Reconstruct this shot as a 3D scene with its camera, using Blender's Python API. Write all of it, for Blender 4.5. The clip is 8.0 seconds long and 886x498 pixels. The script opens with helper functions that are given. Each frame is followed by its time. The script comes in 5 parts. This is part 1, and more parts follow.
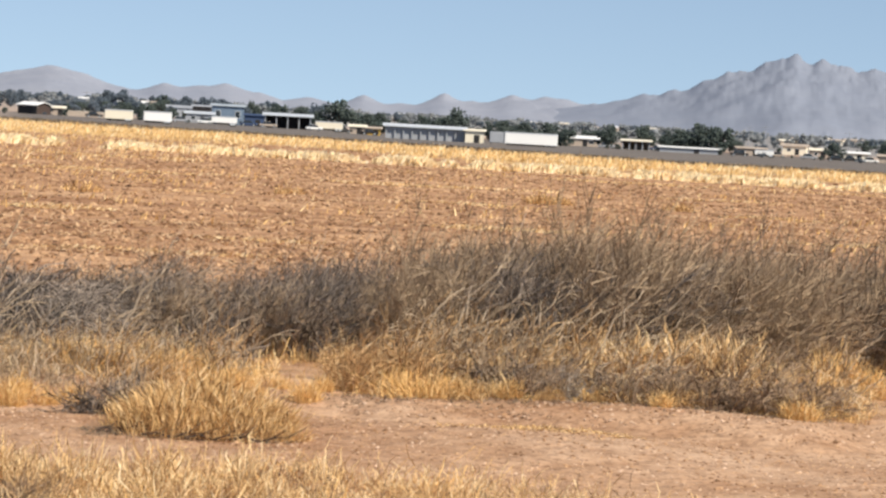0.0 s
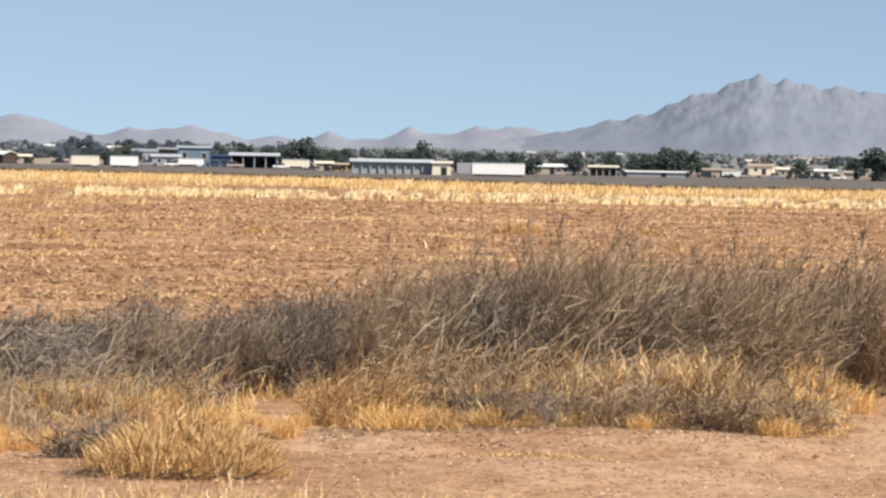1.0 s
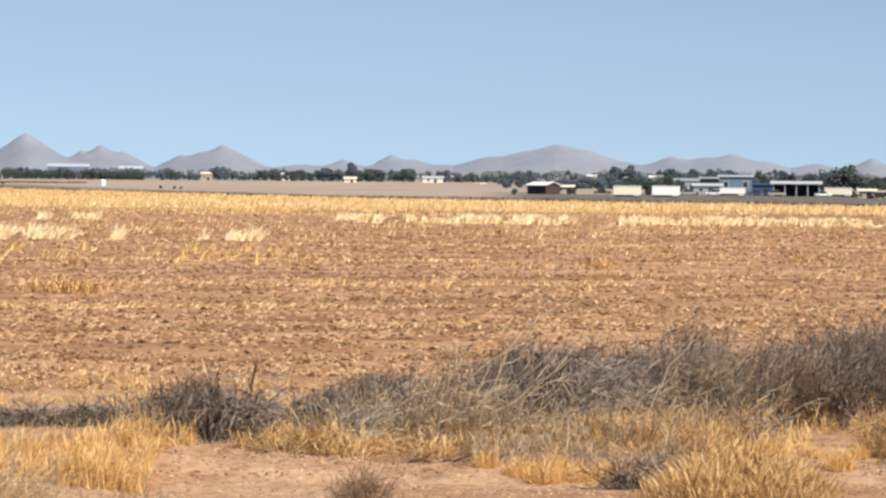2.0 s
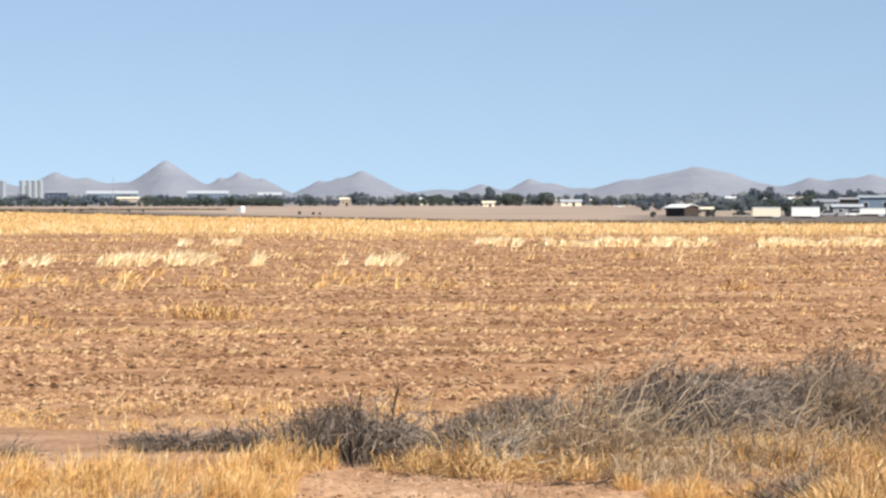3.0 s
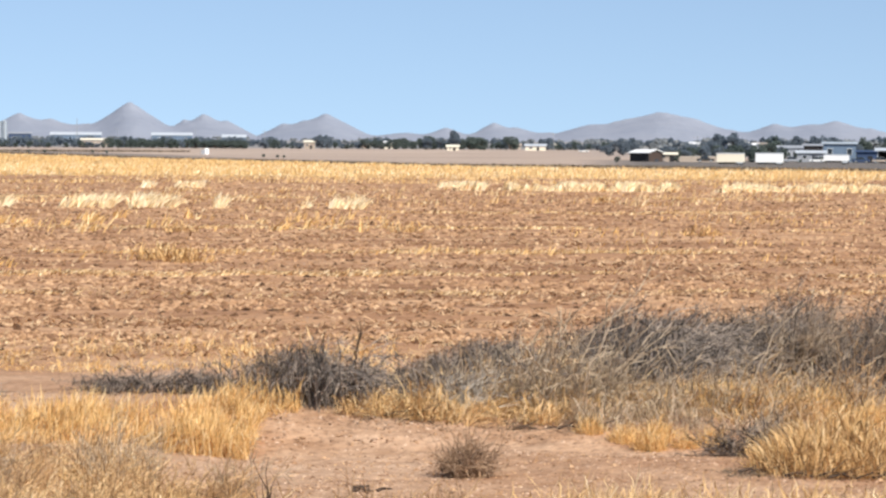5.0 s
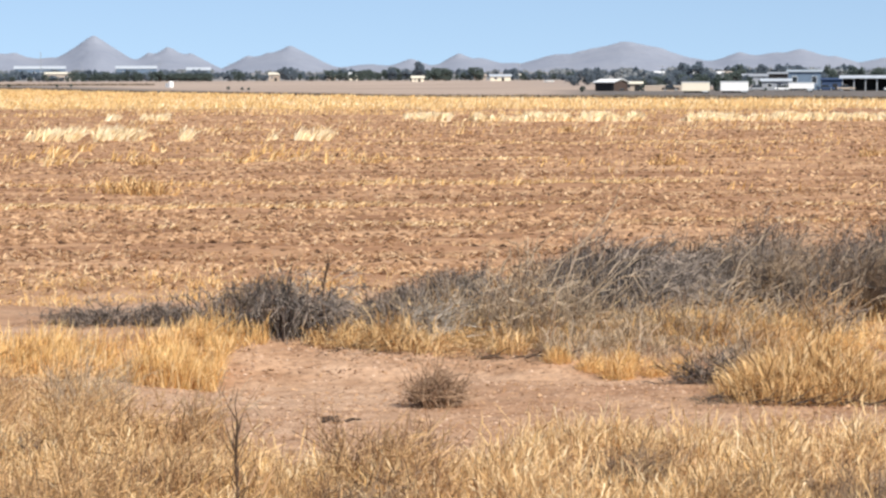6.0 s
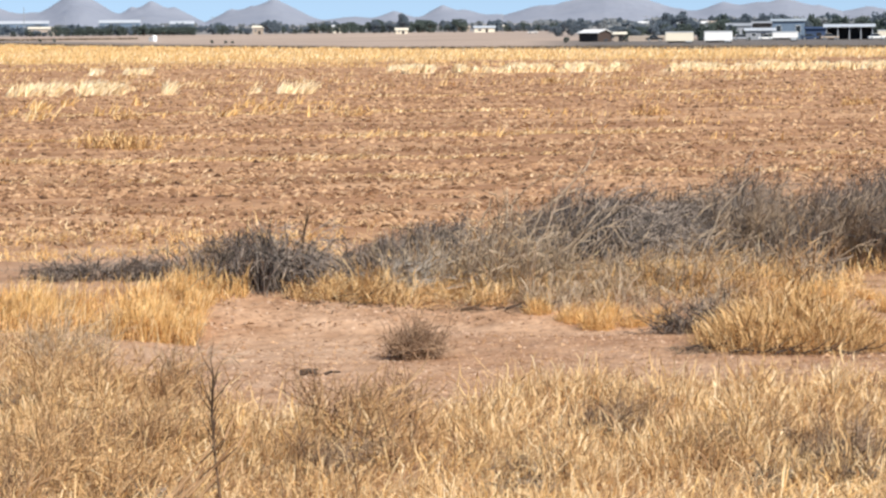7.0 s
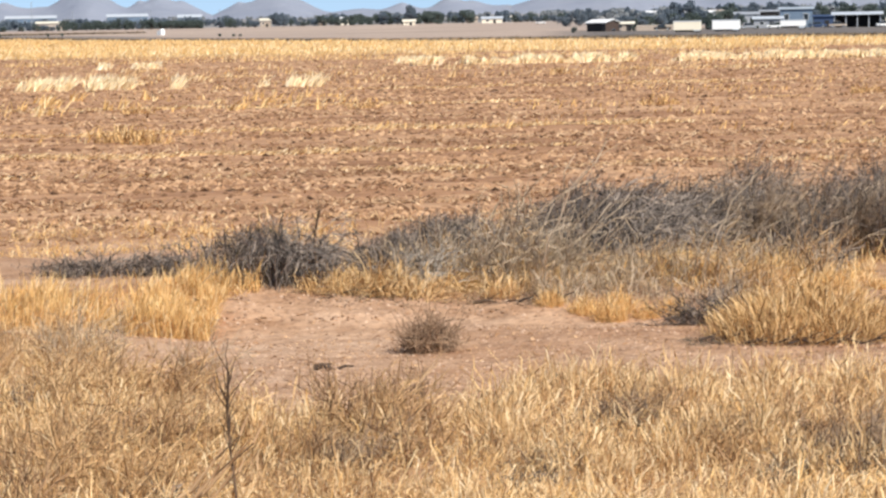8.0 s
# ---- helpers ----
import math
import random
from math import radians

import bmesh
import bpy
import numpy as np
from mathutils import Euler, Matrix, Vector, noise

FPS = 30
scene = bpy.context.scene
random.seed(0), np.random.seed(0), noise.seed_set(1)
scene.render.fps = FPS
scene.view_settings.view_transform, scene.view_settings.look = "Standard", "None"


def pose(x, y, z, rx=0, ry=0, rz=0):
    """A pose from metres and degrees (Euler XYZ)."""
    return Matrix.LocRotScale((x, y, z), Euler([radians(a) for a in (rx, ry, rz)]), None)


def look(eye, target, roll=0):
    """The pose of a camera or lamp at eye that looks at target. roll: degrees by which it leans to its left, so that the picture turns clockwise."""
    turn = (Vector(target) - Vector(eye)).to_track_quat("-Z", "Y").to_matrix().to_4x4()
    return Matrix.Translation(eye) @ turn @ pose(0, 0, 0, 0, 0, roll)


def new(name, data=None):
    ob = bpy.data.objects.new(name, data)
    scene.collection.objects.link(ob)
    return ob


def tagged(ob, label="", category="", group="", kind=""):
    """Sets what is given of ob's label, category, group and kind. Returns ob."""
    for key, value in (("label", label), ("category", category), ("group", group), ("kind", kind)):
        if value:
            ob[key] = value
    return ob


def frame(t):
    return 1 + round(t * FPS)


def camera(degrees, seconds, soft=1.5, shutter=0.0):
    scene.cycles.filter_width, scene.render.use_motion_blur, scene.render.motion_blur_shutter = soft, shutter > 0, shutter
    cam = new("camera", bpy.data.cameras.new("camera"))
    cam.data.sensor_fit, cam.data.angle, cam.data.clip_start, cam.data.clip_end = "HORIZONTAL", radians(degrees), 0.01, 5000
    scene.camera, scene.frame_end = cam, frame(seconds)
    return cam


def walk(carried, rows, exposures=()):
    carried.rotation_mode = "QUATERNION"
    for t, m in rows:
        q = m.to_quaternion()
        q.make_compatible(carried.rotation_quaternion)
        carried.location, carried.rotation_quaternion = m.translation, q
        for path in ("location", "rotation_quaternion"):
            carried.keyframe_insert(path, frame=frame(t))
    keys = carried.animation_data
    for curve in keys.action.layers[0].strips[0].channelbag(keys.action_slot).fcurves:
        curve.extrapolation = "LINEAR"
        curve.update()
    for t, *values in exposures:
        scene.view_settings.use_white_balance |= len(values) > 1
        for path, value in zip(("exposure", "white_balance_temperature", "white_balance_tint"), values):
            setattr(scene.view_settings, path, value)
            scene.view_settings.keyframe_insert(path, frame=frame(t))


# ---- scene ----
cam = camera(16.0, 8.0, soft=2.5)


def aim(x, z, yaw, pitch, roll):
    """The pose of the held camera: its sway, and yaw to the left, pitch and roll in degrees."""
    return pose(x, 0, z) @ pose(0, 0, 0, 0, 0, yaw) @ pose(0, 0, 0, 90 + pitch) @ pose(0, 0, 0, 0, 0, roll)


walk(cam, [
    (0.00, aim(0.119, 2.209, -15.485, -2.223, 3.242)),
    (0.10, aim(0.109, 2.206, -15.586, -1.790, 2.143)),
    (0.20, aim(0.098, 2.204, -16.140, -1.298, 1.539)),
    (0.30, aim(0.119, 2.201, -16.169, -1.253, 0.440)),
    (0.40, aim(0.140, 2.199, -14.491, -1.829, -0.398)),
    (0.50, aim(0.125, 2.186, -14.751, -1.385, 0.146)),
    (0.70, aim(0.120, 2.186, -15.395, -0.972, 0.676)),
    (0.80, aim(0.117, 2.186, -15.465, -1.248, 0.676)),
    (1.00, aim(0.111, 2.186, -15.994, -1.608, 1.043)),
    (1.20, aim(0.088, 2.191, -16.548, -1.536, 1.237)),
    (1.30, aim(0.076, 2.193, -16.167, -1.518, 1.151)),
    (1.40, aim(0.064, 2.195, -15.625, -1.530, 0.719)),
    (1.50, aim(0.052, 2.197, -14.366, -1.885, 0.934)),
    (1.60, aim(0.034, 2.220, -12.763, -1.737, 0.732)),
    (1.70, aim(0.031, 2.234, -11.129, -1.674, -0.131)),
    (1.80, aim(0.028, 2.248, -9.368, -1.521, -0.688)),
    (1.90, aim(0.020, 2.228, -7.561, -1.098, -0.070)),
    (2.00, aim(0.013, 2.208, -6.163, -1.206, 0.452)),
    (2.10, aim(0.003, 2.211, -4.710, -1.129, 0.056)),
    (2.20, aim(-0.007, 2.183, -3.456, -1.077, -0.642)),
    (2.30, aim(0.000, 2.200, -2.750, -1.050, -0.500)),
    (2.45, aim(0.000, 2.200, -2.350, -1.000, -0.300)),
    (2.65, aim(0.000, 2.200, -2.600, -0.900, -0.150)),
    (2.90, aim(0.000, 2.200, -3.350, -0.800, -0.100)),
    (3.10, aim(0.000, 2.200, -3.850, -0.770, -0.100)),
    (3.30, aim(-0.001, 2.201, -4.067, -0.782, -0.075)),
    (3.50, aim(-0.000, 2.200, -4.185, -1.027, -0.000)),
    (4.00, aim(-0.003, 2.203, -4.049, -1.141, -0.014)),
    (4.50, aim(-0.013, 2.207, -4.062, -1.724, 0.281)),
    (4.70, aim(-0.011, 2.206, -4.220, -1.734, 0.410)),
    (5.00, aim(0.000, 2.200, -4.300, -1.800, 0.300)),
    (5.40, aim(0.000, 2.200, -4.250, -2.080, 0.050)),
    (5.80, aim(-0.002, 2.196, -4.361, -2.462, -0.167)),
    (6.00, aim(-0.006, 2.194, -4.917, -3.051, -0.174)),
    (6.50, aim(0.029, 2.205, -5.257, -3.369, -1.039)),
    (7.00, aim(0.042, 2.193, -5.176, -3.925, -0.608)),
    (7.20, aim(0.042, 2.197, -5.601, -4.251, -1.379)),
    (7.50, aim(0.042, 2.203, -6.162, -3.927, -1.001)),
    (7.60, aim(0.030, 2.214, -5.760, -4.044, -0.918)),
    (7.70, aim(0.018, 2.225, -5.701, -4.050, -1.305)),
    (7.80, aim(0.005, 2.237, -5.584, -4.406, -0.085)),
    (8.00, aim(0.023, 2.208, -5.000, -4.083, -1.107)),
], exposures=[(0.0, 0.26, 6800, 10), (1.6, 0.24, 6800, 10), (2.2, 0.24, 6800, 10), (3.3, 0.34, 6600, 10), (5.8, 0.31, 6350, 10), (8.0, 0.30, 6350, 10)])

# ---- world and sun ----
SUN_EL, SUN_AZ = 43.0, -148.0      # degrees up; degrees to the left of straight ahead
world = bpy.data.worlds.new("desert_sky")
scene.world = world
world.use_nodes = True
wn, wl = world.node_tree.nodes, world.node_tree.links
wn.clear()
sky = wn.new("ShaderNodeTexSky")
sky.sky_type, sky.sun_disc = "NISHITA", False
sky.sun_elevation, sky.sun_rotation = radians(SUN_EL), radians(-SUN_AZ)
sky.altitude, sky.air_density, sky.dust_density, sky.ozone_density = 400, 1.0, 0.0, 3.0
bg, wout = wn.new("ShaderNodeBackground"), wn.new("ShaderNodeOutputWorld")
bg.inputs["Strength"].default_value = 0.116
# Clear dry air: the deep blue of the upper sky reaches further down towards the horizon.
wtex, lift = wn.new("ShaderNodeTexCoord"), wn.new("ShaderNodeVectorMath")
lift.operation = "ADD"
lift.inputs[1].default_value = (0, 0, 0.14)
wl.new(wtex.outputs["Generated"], lift.inputs[0])
wl.new(lift.outputs[0], sky.inputs["Vector"])
tint = wn.new("ShaderNodeMix")          # a little dust takes the edge off the blue
tint.data_type, tint.blend_type = "RGBA", "MULTIPLY"
tint.inputs[0].default_value = 1.0
tint.inputs[7].default_value = (1.10, 0.99, 0.915, 1)
wl.new(sky.outputs[0], tint.inputs[6])
wl.new(tint.outputs[2], bg.inputs["Color"])
wl.new(bg.outputs[0], wout.inputs["Surface"])

sun = new("sun", bpy.data.lights.new("sun", "SUN"))
sun.data.energy, sun.data.angle, sun.data.color = 5.0, radians(0.53), (1.0, 0.93, 0.82)
to_sun = Vector((-math.sin(radians(SUN_AZ)) * math.cos(radians(SUN_EL)),
                 math.cos(radians(SUN_AZ)) * math.cos(radians(SUN_EL)), math.sin(radians(SUN_EL))))
sun.matrix_world = look(to_sun * 50, (0, 0, 0))

# ---- materials ----


def material(name, rough=0.9, metal=0.0):
    m = bpy.data.materials.new(name)
    m.use_nodes = True
    n = m.node_tree.nodes
    b = n["Principled BSDF"]
    b.inputs["Roughness"].default_value, b.inputs["Metallic"].default_value = rough, metal
    b.inputs["Specular IOR Level"].default_value = 0.25
    return m, n, m.node_tree.links, b


def noise_node(n, l, scale, detail=4.0, rough=0.6, coords=None):
    t = n.new("ShaderNodeTexNoise")
    t.inputs["Scale"].default_value, t.inputs["Detail"].default_value, t.inputs["Roughness"].default_value = scale, detail, rough
    if coords is not None:
        l.new(coords, t.inputs["Vector"])
    return t.outputs["Fac"]


def ramp(n, l, fac, stops):
    r = n.new("ShaderNodeValToRGB")
    e = r.color_ramp.elements
    while len(e) < len(stops):
        e.new(0.5)
    for k, (p, c) in zip(e, stops):
        k.position, k.color = p, (*c, 1)
    l.new(fac, r.inputs["Fac"])
    return r.outputs["Color"]


def mix(n, l, fac, a, b, mode="MIX"):
    x = n.new("ShaderNodeMix")
    x.data_type, x.blend_type = "RGBA", mode
    for sock, v in ((x.inputs[0], fac), (x.inputs[6], a), (x.inputs[7], b)):
        if isinstance(v, (int, float)):
            sock.default_value = v
        elif isinstance(v, tuple):
            sock.default_value = (*v, 1)
        else:
            l.new(v, sock)
    return x.outputs[2]


def bump(n, l, b, height, strength, distance):
    k = n.new("ShaderNodeBump")
    k.inputs["Strength"].default_value, k.inputs["Distance"].default_value = strength, distance
    l.new(height, k.inputs["Height"])
    l.new(k.outputs[0], b.inputs["Normal"])


def plant_material(name, stops, rough=0.85, through_light=0.0):
    """Stalks and blades: the colour differs from blade to blade."""
    m, n, l, b = material(name, rough)
    geo = n.new("ShaderNodeNewGeometry")
    tex = n.new("ShaderNodeTexCoord")
    col = ramp(n, l, geo.outputs["Random Per Island"], stops)
    patch = noise_node(n, l, 2.2, 3.0, 0.6, tex.outputs["Object"])
    col = mix(n, l, patch, col, ramp(n, l, patch, [(0.35, (0.66, 0.61, 0.55)), (0.5, (0.98, 0.97, 0.95)), (0.65, (1.14, 1.12, 1.09))]), "MULTIPLY")
    l.new(col, b.inputs["Base Color"])
    if through_light:
        b.inputs["Subsurface Weight"].default_value = 0.0
        tr, add = n.new("ShaderNodeBsdfTranslucent"), n.new("ShaderNodeMixShader")
        add.inputs[0].default_value = through_light
        l.new(col, tr.inputs["Color"])
        l.new(b.outputs[0], add.inputs[1])
        l.new(tr.outputs[0], add.inputs[2])
        l.new(add.outputs[0], n["Material Output"].inputs["Surface"])
    return m


def painted(name, colour, rough=0.6, metal=0.0, wear=0.25, scale=0.6):
    """Weathered sheet metal, plaster or boards: stains at two sizes."""
    m, n, l, b = material(name, rough, metal)
    tex = n.new("ShaderNodeTexCoord")
    big = noise_node(n, l, scale, 4.0, 0.6, tex.outputs["Object"])
    fine = noise_node(n, l, scale * 9, 3.0, 0.6, tex.outputs["Object"])
    dull = tuple(c * (1 - wear) for c in colour)
    col = mix(n, l, big, dull, colour)
    col = mix(n, l, 0.2, col, ramp(n, l, fine, [(0.35, (0.7, 0.68, 0.65)), (0.7, (1, 1, 1))]), "MULTIPLY")
    l.new(col, b.inputs["Base Color"])
    bump(n, l, b, fine, 0.15, 0.02)
    return m


GOLD = plant_material("golden_grass", [(0.0, (0.437, 0.24, 0.0758)), (0.25, (0.722, 0.443, 0.168)), (0.7, (0.855, 0.57, 0.244)), (1.0, (0.921, 0.724, 0.421))], 0.75, 0.15)
CLUMP = plant_material("brown_gold_grass", [(0.0, (0.239, 0.128, 0.049)), (0.35, (0.479, 0.282, 0.114)), (0.7, (0.774, 0.505, 0.225)), (1.0, (0.90, 0.675, 0.385))], 0.75, 0.12)
STRAW = plant_material("pale_straw", [(0.0, (0.323, 0.184, 0.0798)), (0.25, (0.551, 0.338, 0.151)), (0.6, (0.817, 0.576, 0.294)), (1.0, (0.921, 0.747, 0.479))], 0.75, 0.15)
# Pale straw; colour raised towards white to stand in for full sun.
BLEACHED_SUNLIT = plant_material("bleached_sunlit_straw", [(0.0, (0.84, 0.64, 0.36)), (0.5, (0.94, 0.78, 0.50)), (1.0, (0.97, 0.87, 0.64))], 0.75, 0.15)
BROWN = plant_material("brown_stalks", [(0.0, (0.294, 0.163, 0.0735)), (0.5, (0.662, 0.42, 0.2)), (1.0, (0.903, 0.651, 0.362))], 0.85, 0.2)
GREY = plant_material("grey_twigs", [(0.0, (0.0441, 0.0365, 0.0319)), (0.4, (0.156, 0.128, 0.108)), (0.75, (0.333, 0.275, 0.227)), (1.0, (0.588, 0.481, 0.389))], 0.85, 0.15)
DUSK = plant_material("brown_grey_twigs", [(0.0, (0.211, 0.147, 0.0929)), (0.4, (0.412, 0.294, 0.19)), (0.75, (0.544, 0.404, 0.267)), (1.0, (0.634, 0.488, 0.331))], 0.85, 0.15)
DUSK_DARK = plant_material("dark_brown_grey_twigs", [(0.0, (0.116, 0.0784, 0.0515)), (0.5, (0.304, 0.211, 0.138)), (1.0, (0.546, 0.397, 0.267))], 0.85, 0.1)
DARK_TWIGS = plant_material("dark_grey_twigs", [(0.0, (0.0518, 0.0445, 0.0403)), (0.6, (0.166, 0.14, 0.122)), (1.0, (0.393, 0.331, 0.279))], 0.85, 0.05)
SILVERY = plant_material("silvery_dead_twigs", [(0.0, (0.229, 0.2, 0.168)), (0.5, (0.458, 0.404, 0.336)), (1.0, (0.704, 0.633, 0.536))], 0.85, 0.05)
BROWN_TWIGS = plant_material("reddish_brown_twigs", [(0.0, (0.14, 0.085, 0.052)), (0.5, (0.38, 0.245, 0.15)), (1.0, (0.62, 0.44, 0.29))], 0.85, 0.1)
PALE = plant_material("pale_dry_stalks", [(0.0, (0.26, 0.19, 0.125)), (0.5, (0.50, 0.385, 0.26)), (1.0, (0.74, 0.60, 0.44))], 0.85, 0.2)
BARK = plant_material("dark_bark", [(0.0, (0.07, 0.044, 0.028)), (1.0, (0.16, 0.105, 0.068))])
DARK_WOOD = plant_material("dark_dead_wood", [(0.0, (0.035, 0.024, 0.018)), (1.0, (0.11, 0.078, 0.058))])
LEAF = plant_material("dusty_leaves", [(0.0, (0.036, 0.050, 0.046)), (0.5, (0.062, 0.083, 0.074)), (1.0, (0.10, 0.125, 0.11))])
# Bluish grey: distance haze is put into the colour of these leaves.
LEAF_HAZE_GREY = plant_material("hazed_grey_leaves", [(0.0, (0.060, 0.083, 0.108)), (0.5, (0.095, 0.122, 0.152)), (1.0, (0.145, 0.172, 0.20))])
TWIGGY = plant_material("dark_brown_twigs", [(0.0, (0.10, 0.06, 0.034)), (0.5, (0.44, 0.265, 0.14)), (1.0, (0.70, 0.48, 0.275))], 0.85, 0.15)
# Paler still, with the far town's haze mixed into the leaf colour.
LEAF_HAZE = plant_material("hazed_far_leaves", [(0.0, (0.14, 0.155, 0.165)), (0.5, (0.19, 0.205, 0.215)), (1.0, (0.25, 0.26, 0.26))])
CLOD = plant_material("dry_clods", [(0.0, (0.15, 0.076, 0.037)), (0.5, (0.36, 0.205, 0.108)), (1.0, (0.54, 0.345, 0.20))])
DARK_CLOD = plant_material("dark_turned_clods", [(0.0, (0.05, 0.024, 0.012)), (0.6, (0.14, 0.07, 0.034)), (1.0, (0.26, 0.14, 0.07))])
SANDY = plant_material("sandy_clods", [(0.0, (0.19, 0.11, 0.066)), (0.5, (0.42, 0.27, 0.175)), (1.0, (0.64, 0.455, 0.33))])
STUBBLE = plant_material("broken_stubble", [(0.0, (0.31, 0.182, 0.094)), (0.6, (0.52, 0.333, 0.19)), (1.0, (0.76, 0.55, 0.345))], 0.85, 0.15)
STAND = plant_material("standing_straw", [(0.0, (0.621, 0.391, 0.154)), (0.5, (0.776, 0.53, 0.238)), (1.0, (0.883, 0.679, 0.387))], 0.75, 0.15)
DITCH = plant_material("dark_dry_weeds", [(0.0, (0.10, 0.08, 0.055)), (1.0, (0.24, 0.18, 0.12))])

WHITE = painted("white_sheet_metal", (0.90, 0.90, 0.88), 0.5, 0.0, 0.06)
CREAM = painted("cream_paint", (0.84, 0.77, 0.62), 0.7, 0.0, 0.08)
TAN = painted("tan_plaster", (0.52, 0.43, 0.35), 0.85)
DARK = painted("dark_boards", (0.035, 0.034, 0.036), 0.8)
BRICKISH = painted("brown_boards", (0.085, 0.06, 0.05), 0.8)
STEEL = painted("grey_steel", (0.38, 0.40, 0.43), 0.5)
BLUE = painted("blue_grey_cladding", (0.17, 0.235, 0.32), 0.6)
SILVER = painted("galvanised_steel", (0.62, 0.66, 0.70), 0.4, 0.0)
NAVY = painted("dark_blue_cladding", (0.055, 0.088, 0.17), 0.6)
ZINC = painted("dusty_zinc", (0.45, 0.51, 0.56), 0.5)
TYRE = painted("black_rubber", (0.03, 0.03, 0.03), 0.8)
GLASS = painted("dark_window_glass", (0.04, 0.05, 0.06), 0.15)
YELLOW = painted("yellow_paint", (0.55, 0.36, 0.08), 0.6)
WOOD_GREY = painted("weathered_grey_wood", (0.46, 0.45, 0.46), 0.85, 0.0, 0.35, 3.0)


def ground_material():
    """Dry sandy verge, tilled brown soil, straw-strewn stand and pale far land, mixed by the sheet's own land-use weights."""
    m, n, l, b = material("dry_ground", 0.95)
    tex = n.new("ShaderNodeTexCoord")
    pos = tex.outputs["Object"]

    def weight(name):
        a = n.new("ShaderNodeAttribute")
        a.attribute_name = name
        return a.outputs["Fac"]

    def stretched(sx, sy):
        k = n.new("ShaderNodeMapping")
        k.inputs["Scale"].default_value = (sx, sy, 1)
        l.new(pos, k.inputs["Vector"])
        return k.outputs[0]
    big, mid, fine = (noise_node(n, l, s, 5.0, 0.65, pos) for s in (0.35, 2.6, 14.0))
    sand = ramp(n, l, big, [(0.32, (0.37, 0.20, 0.108)), (0.48, (0.47, 0.295, 0.182)), (0.66, (0.56, 0.385, 0.262))])
    sand = mix(n, l, 0.8, sand, ramp(n, l, mid, [(0.35, (0.68, 0.60, 0.52)), (0.6, (1.05, 1.03, 1.0))]), "MULTIPLY")
    sand = mix(n, l, 0.7, sand, ramp(n, l, fine, [(0.34, (0.46, 0.40, 0.35)), (0.48, (0.98, 0.97, 0.96)), (0.68, (1.2, 1.2, 1.18))]), "MULTIPLY")
    rows = noise_node(n, l, 1.0, 4.0, 0.7, stretched(0.05, 0.55))
    clods = noise_node(n, l, 1.0, 5.0, 0.75, stretched(2.0, 3.0))
    soil = ramp(n, l, rows, [(0.36, (0.25, 0.126, 0.06)), (0.5, (0.405, 0.224, 0.119)), (0.62, (0.565, 0.35, 0.198))])
    soil = mix(n, l, 0.7, soil, ramp(n, l, clods, [(0.3, (0.55, 0.48, 0.42)), (0.5, (0.95, 0.93, 0.9)), (0.72, (1.25, 1.25, 1.2))]), "MULTIPLY")
    straw = ramp(n, l, noise_node(n, l, 1.0, 4.0, 0.7, stretched(0.5, 0.25)), [(0.3, (0.46, 0.28, 0.11)), (0.7, (0.64, 0.43, 0.18))])
    pale = ramp(n, l, noise_node(n, l, 1.0, 5.0, 0.6, stretched(0.012, 0.03)), [(0.3, (0.30, 0.235, 0.19)), (0.5, (0.42, 0.32, 0.25)), (0.7, (0.52, 0.41, 0.32))])
    yard = ramp(n, l, noise_node(n, l, 0.08, 5.0, 0.7, pos), [(0.3, (0.10, 0.088, 0.076)), (0.5, (0.155, 0.134, 0.116)), (0.7, (0.24, 0.205, 0.176))])
    col = mix(n, l, weight("field"), sand, soil)
    col = mix(n, l, weight("straw"), col, straw)
    col = mix(n, l, weight("far"), col, pale)
    scrub = ramp(n, l, noise_node(n, l, 1.0, 5.0, 0.7, stretched(0.02, 0.02)), [(0.3, (0.17, 0.17, 0.165)), (0.5, (0.25, 0.24, 0.23)), (0.7, (0.36, 0.32, 0.29))])
    col = mix(n, l, weight("yard"), col, yard)
    col = mix(n, l, weight("scrub"), col, scrub)
    l.new(col, b.inputs["Base Color"])
    both = n.new("ShaderNodeMath")
    both.operation = "ADD"
    l.new(mid, both.inputs[0])
    l.new(clods, both.inputs[1])
    bump(n, l, b, both.outputs[0], 0.8, 0.06)
    return m


# Rock with distance haze in its colour: light pales it, cool blues it.
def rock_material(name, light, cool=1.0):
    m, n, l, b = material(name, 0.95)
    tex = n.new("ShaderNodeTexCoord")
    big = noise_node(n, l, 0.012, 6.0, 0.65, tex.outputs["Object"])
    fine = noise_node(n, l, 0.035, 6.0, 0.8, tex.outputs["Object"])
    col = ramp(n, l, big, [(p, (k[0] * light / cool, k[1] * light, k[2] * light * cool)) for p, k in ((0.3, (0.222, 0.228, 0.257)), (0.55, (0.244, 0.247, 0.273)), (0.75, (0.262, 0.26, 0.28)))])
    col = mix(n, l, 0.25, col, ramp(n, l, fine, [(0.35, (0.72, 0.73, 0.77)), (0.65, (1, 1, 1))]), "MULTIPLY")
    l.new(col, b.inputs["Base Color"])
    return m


GROUND, ROCK, ROCK_PALE = ground_material(), rock_material("bare_hazed_rock", 1.02, 1.1), rock_material("pale_hazed_rock", 1.22, 1.06)

# ---- mesh helpers ----
rng = np.random.default_rng(7)


def polar(az, r):
    """A place on the plan, from degrees to the left of straight ahead and metres."""
    return r * math.sin(radians(-az)), r * math.cos(radians(az))


def smooth(a, b, v):
    t = np.clip((np.asarray(v, float) - a) / (b - a), 0, 1)
    return t * t * (3 - 2 * t)


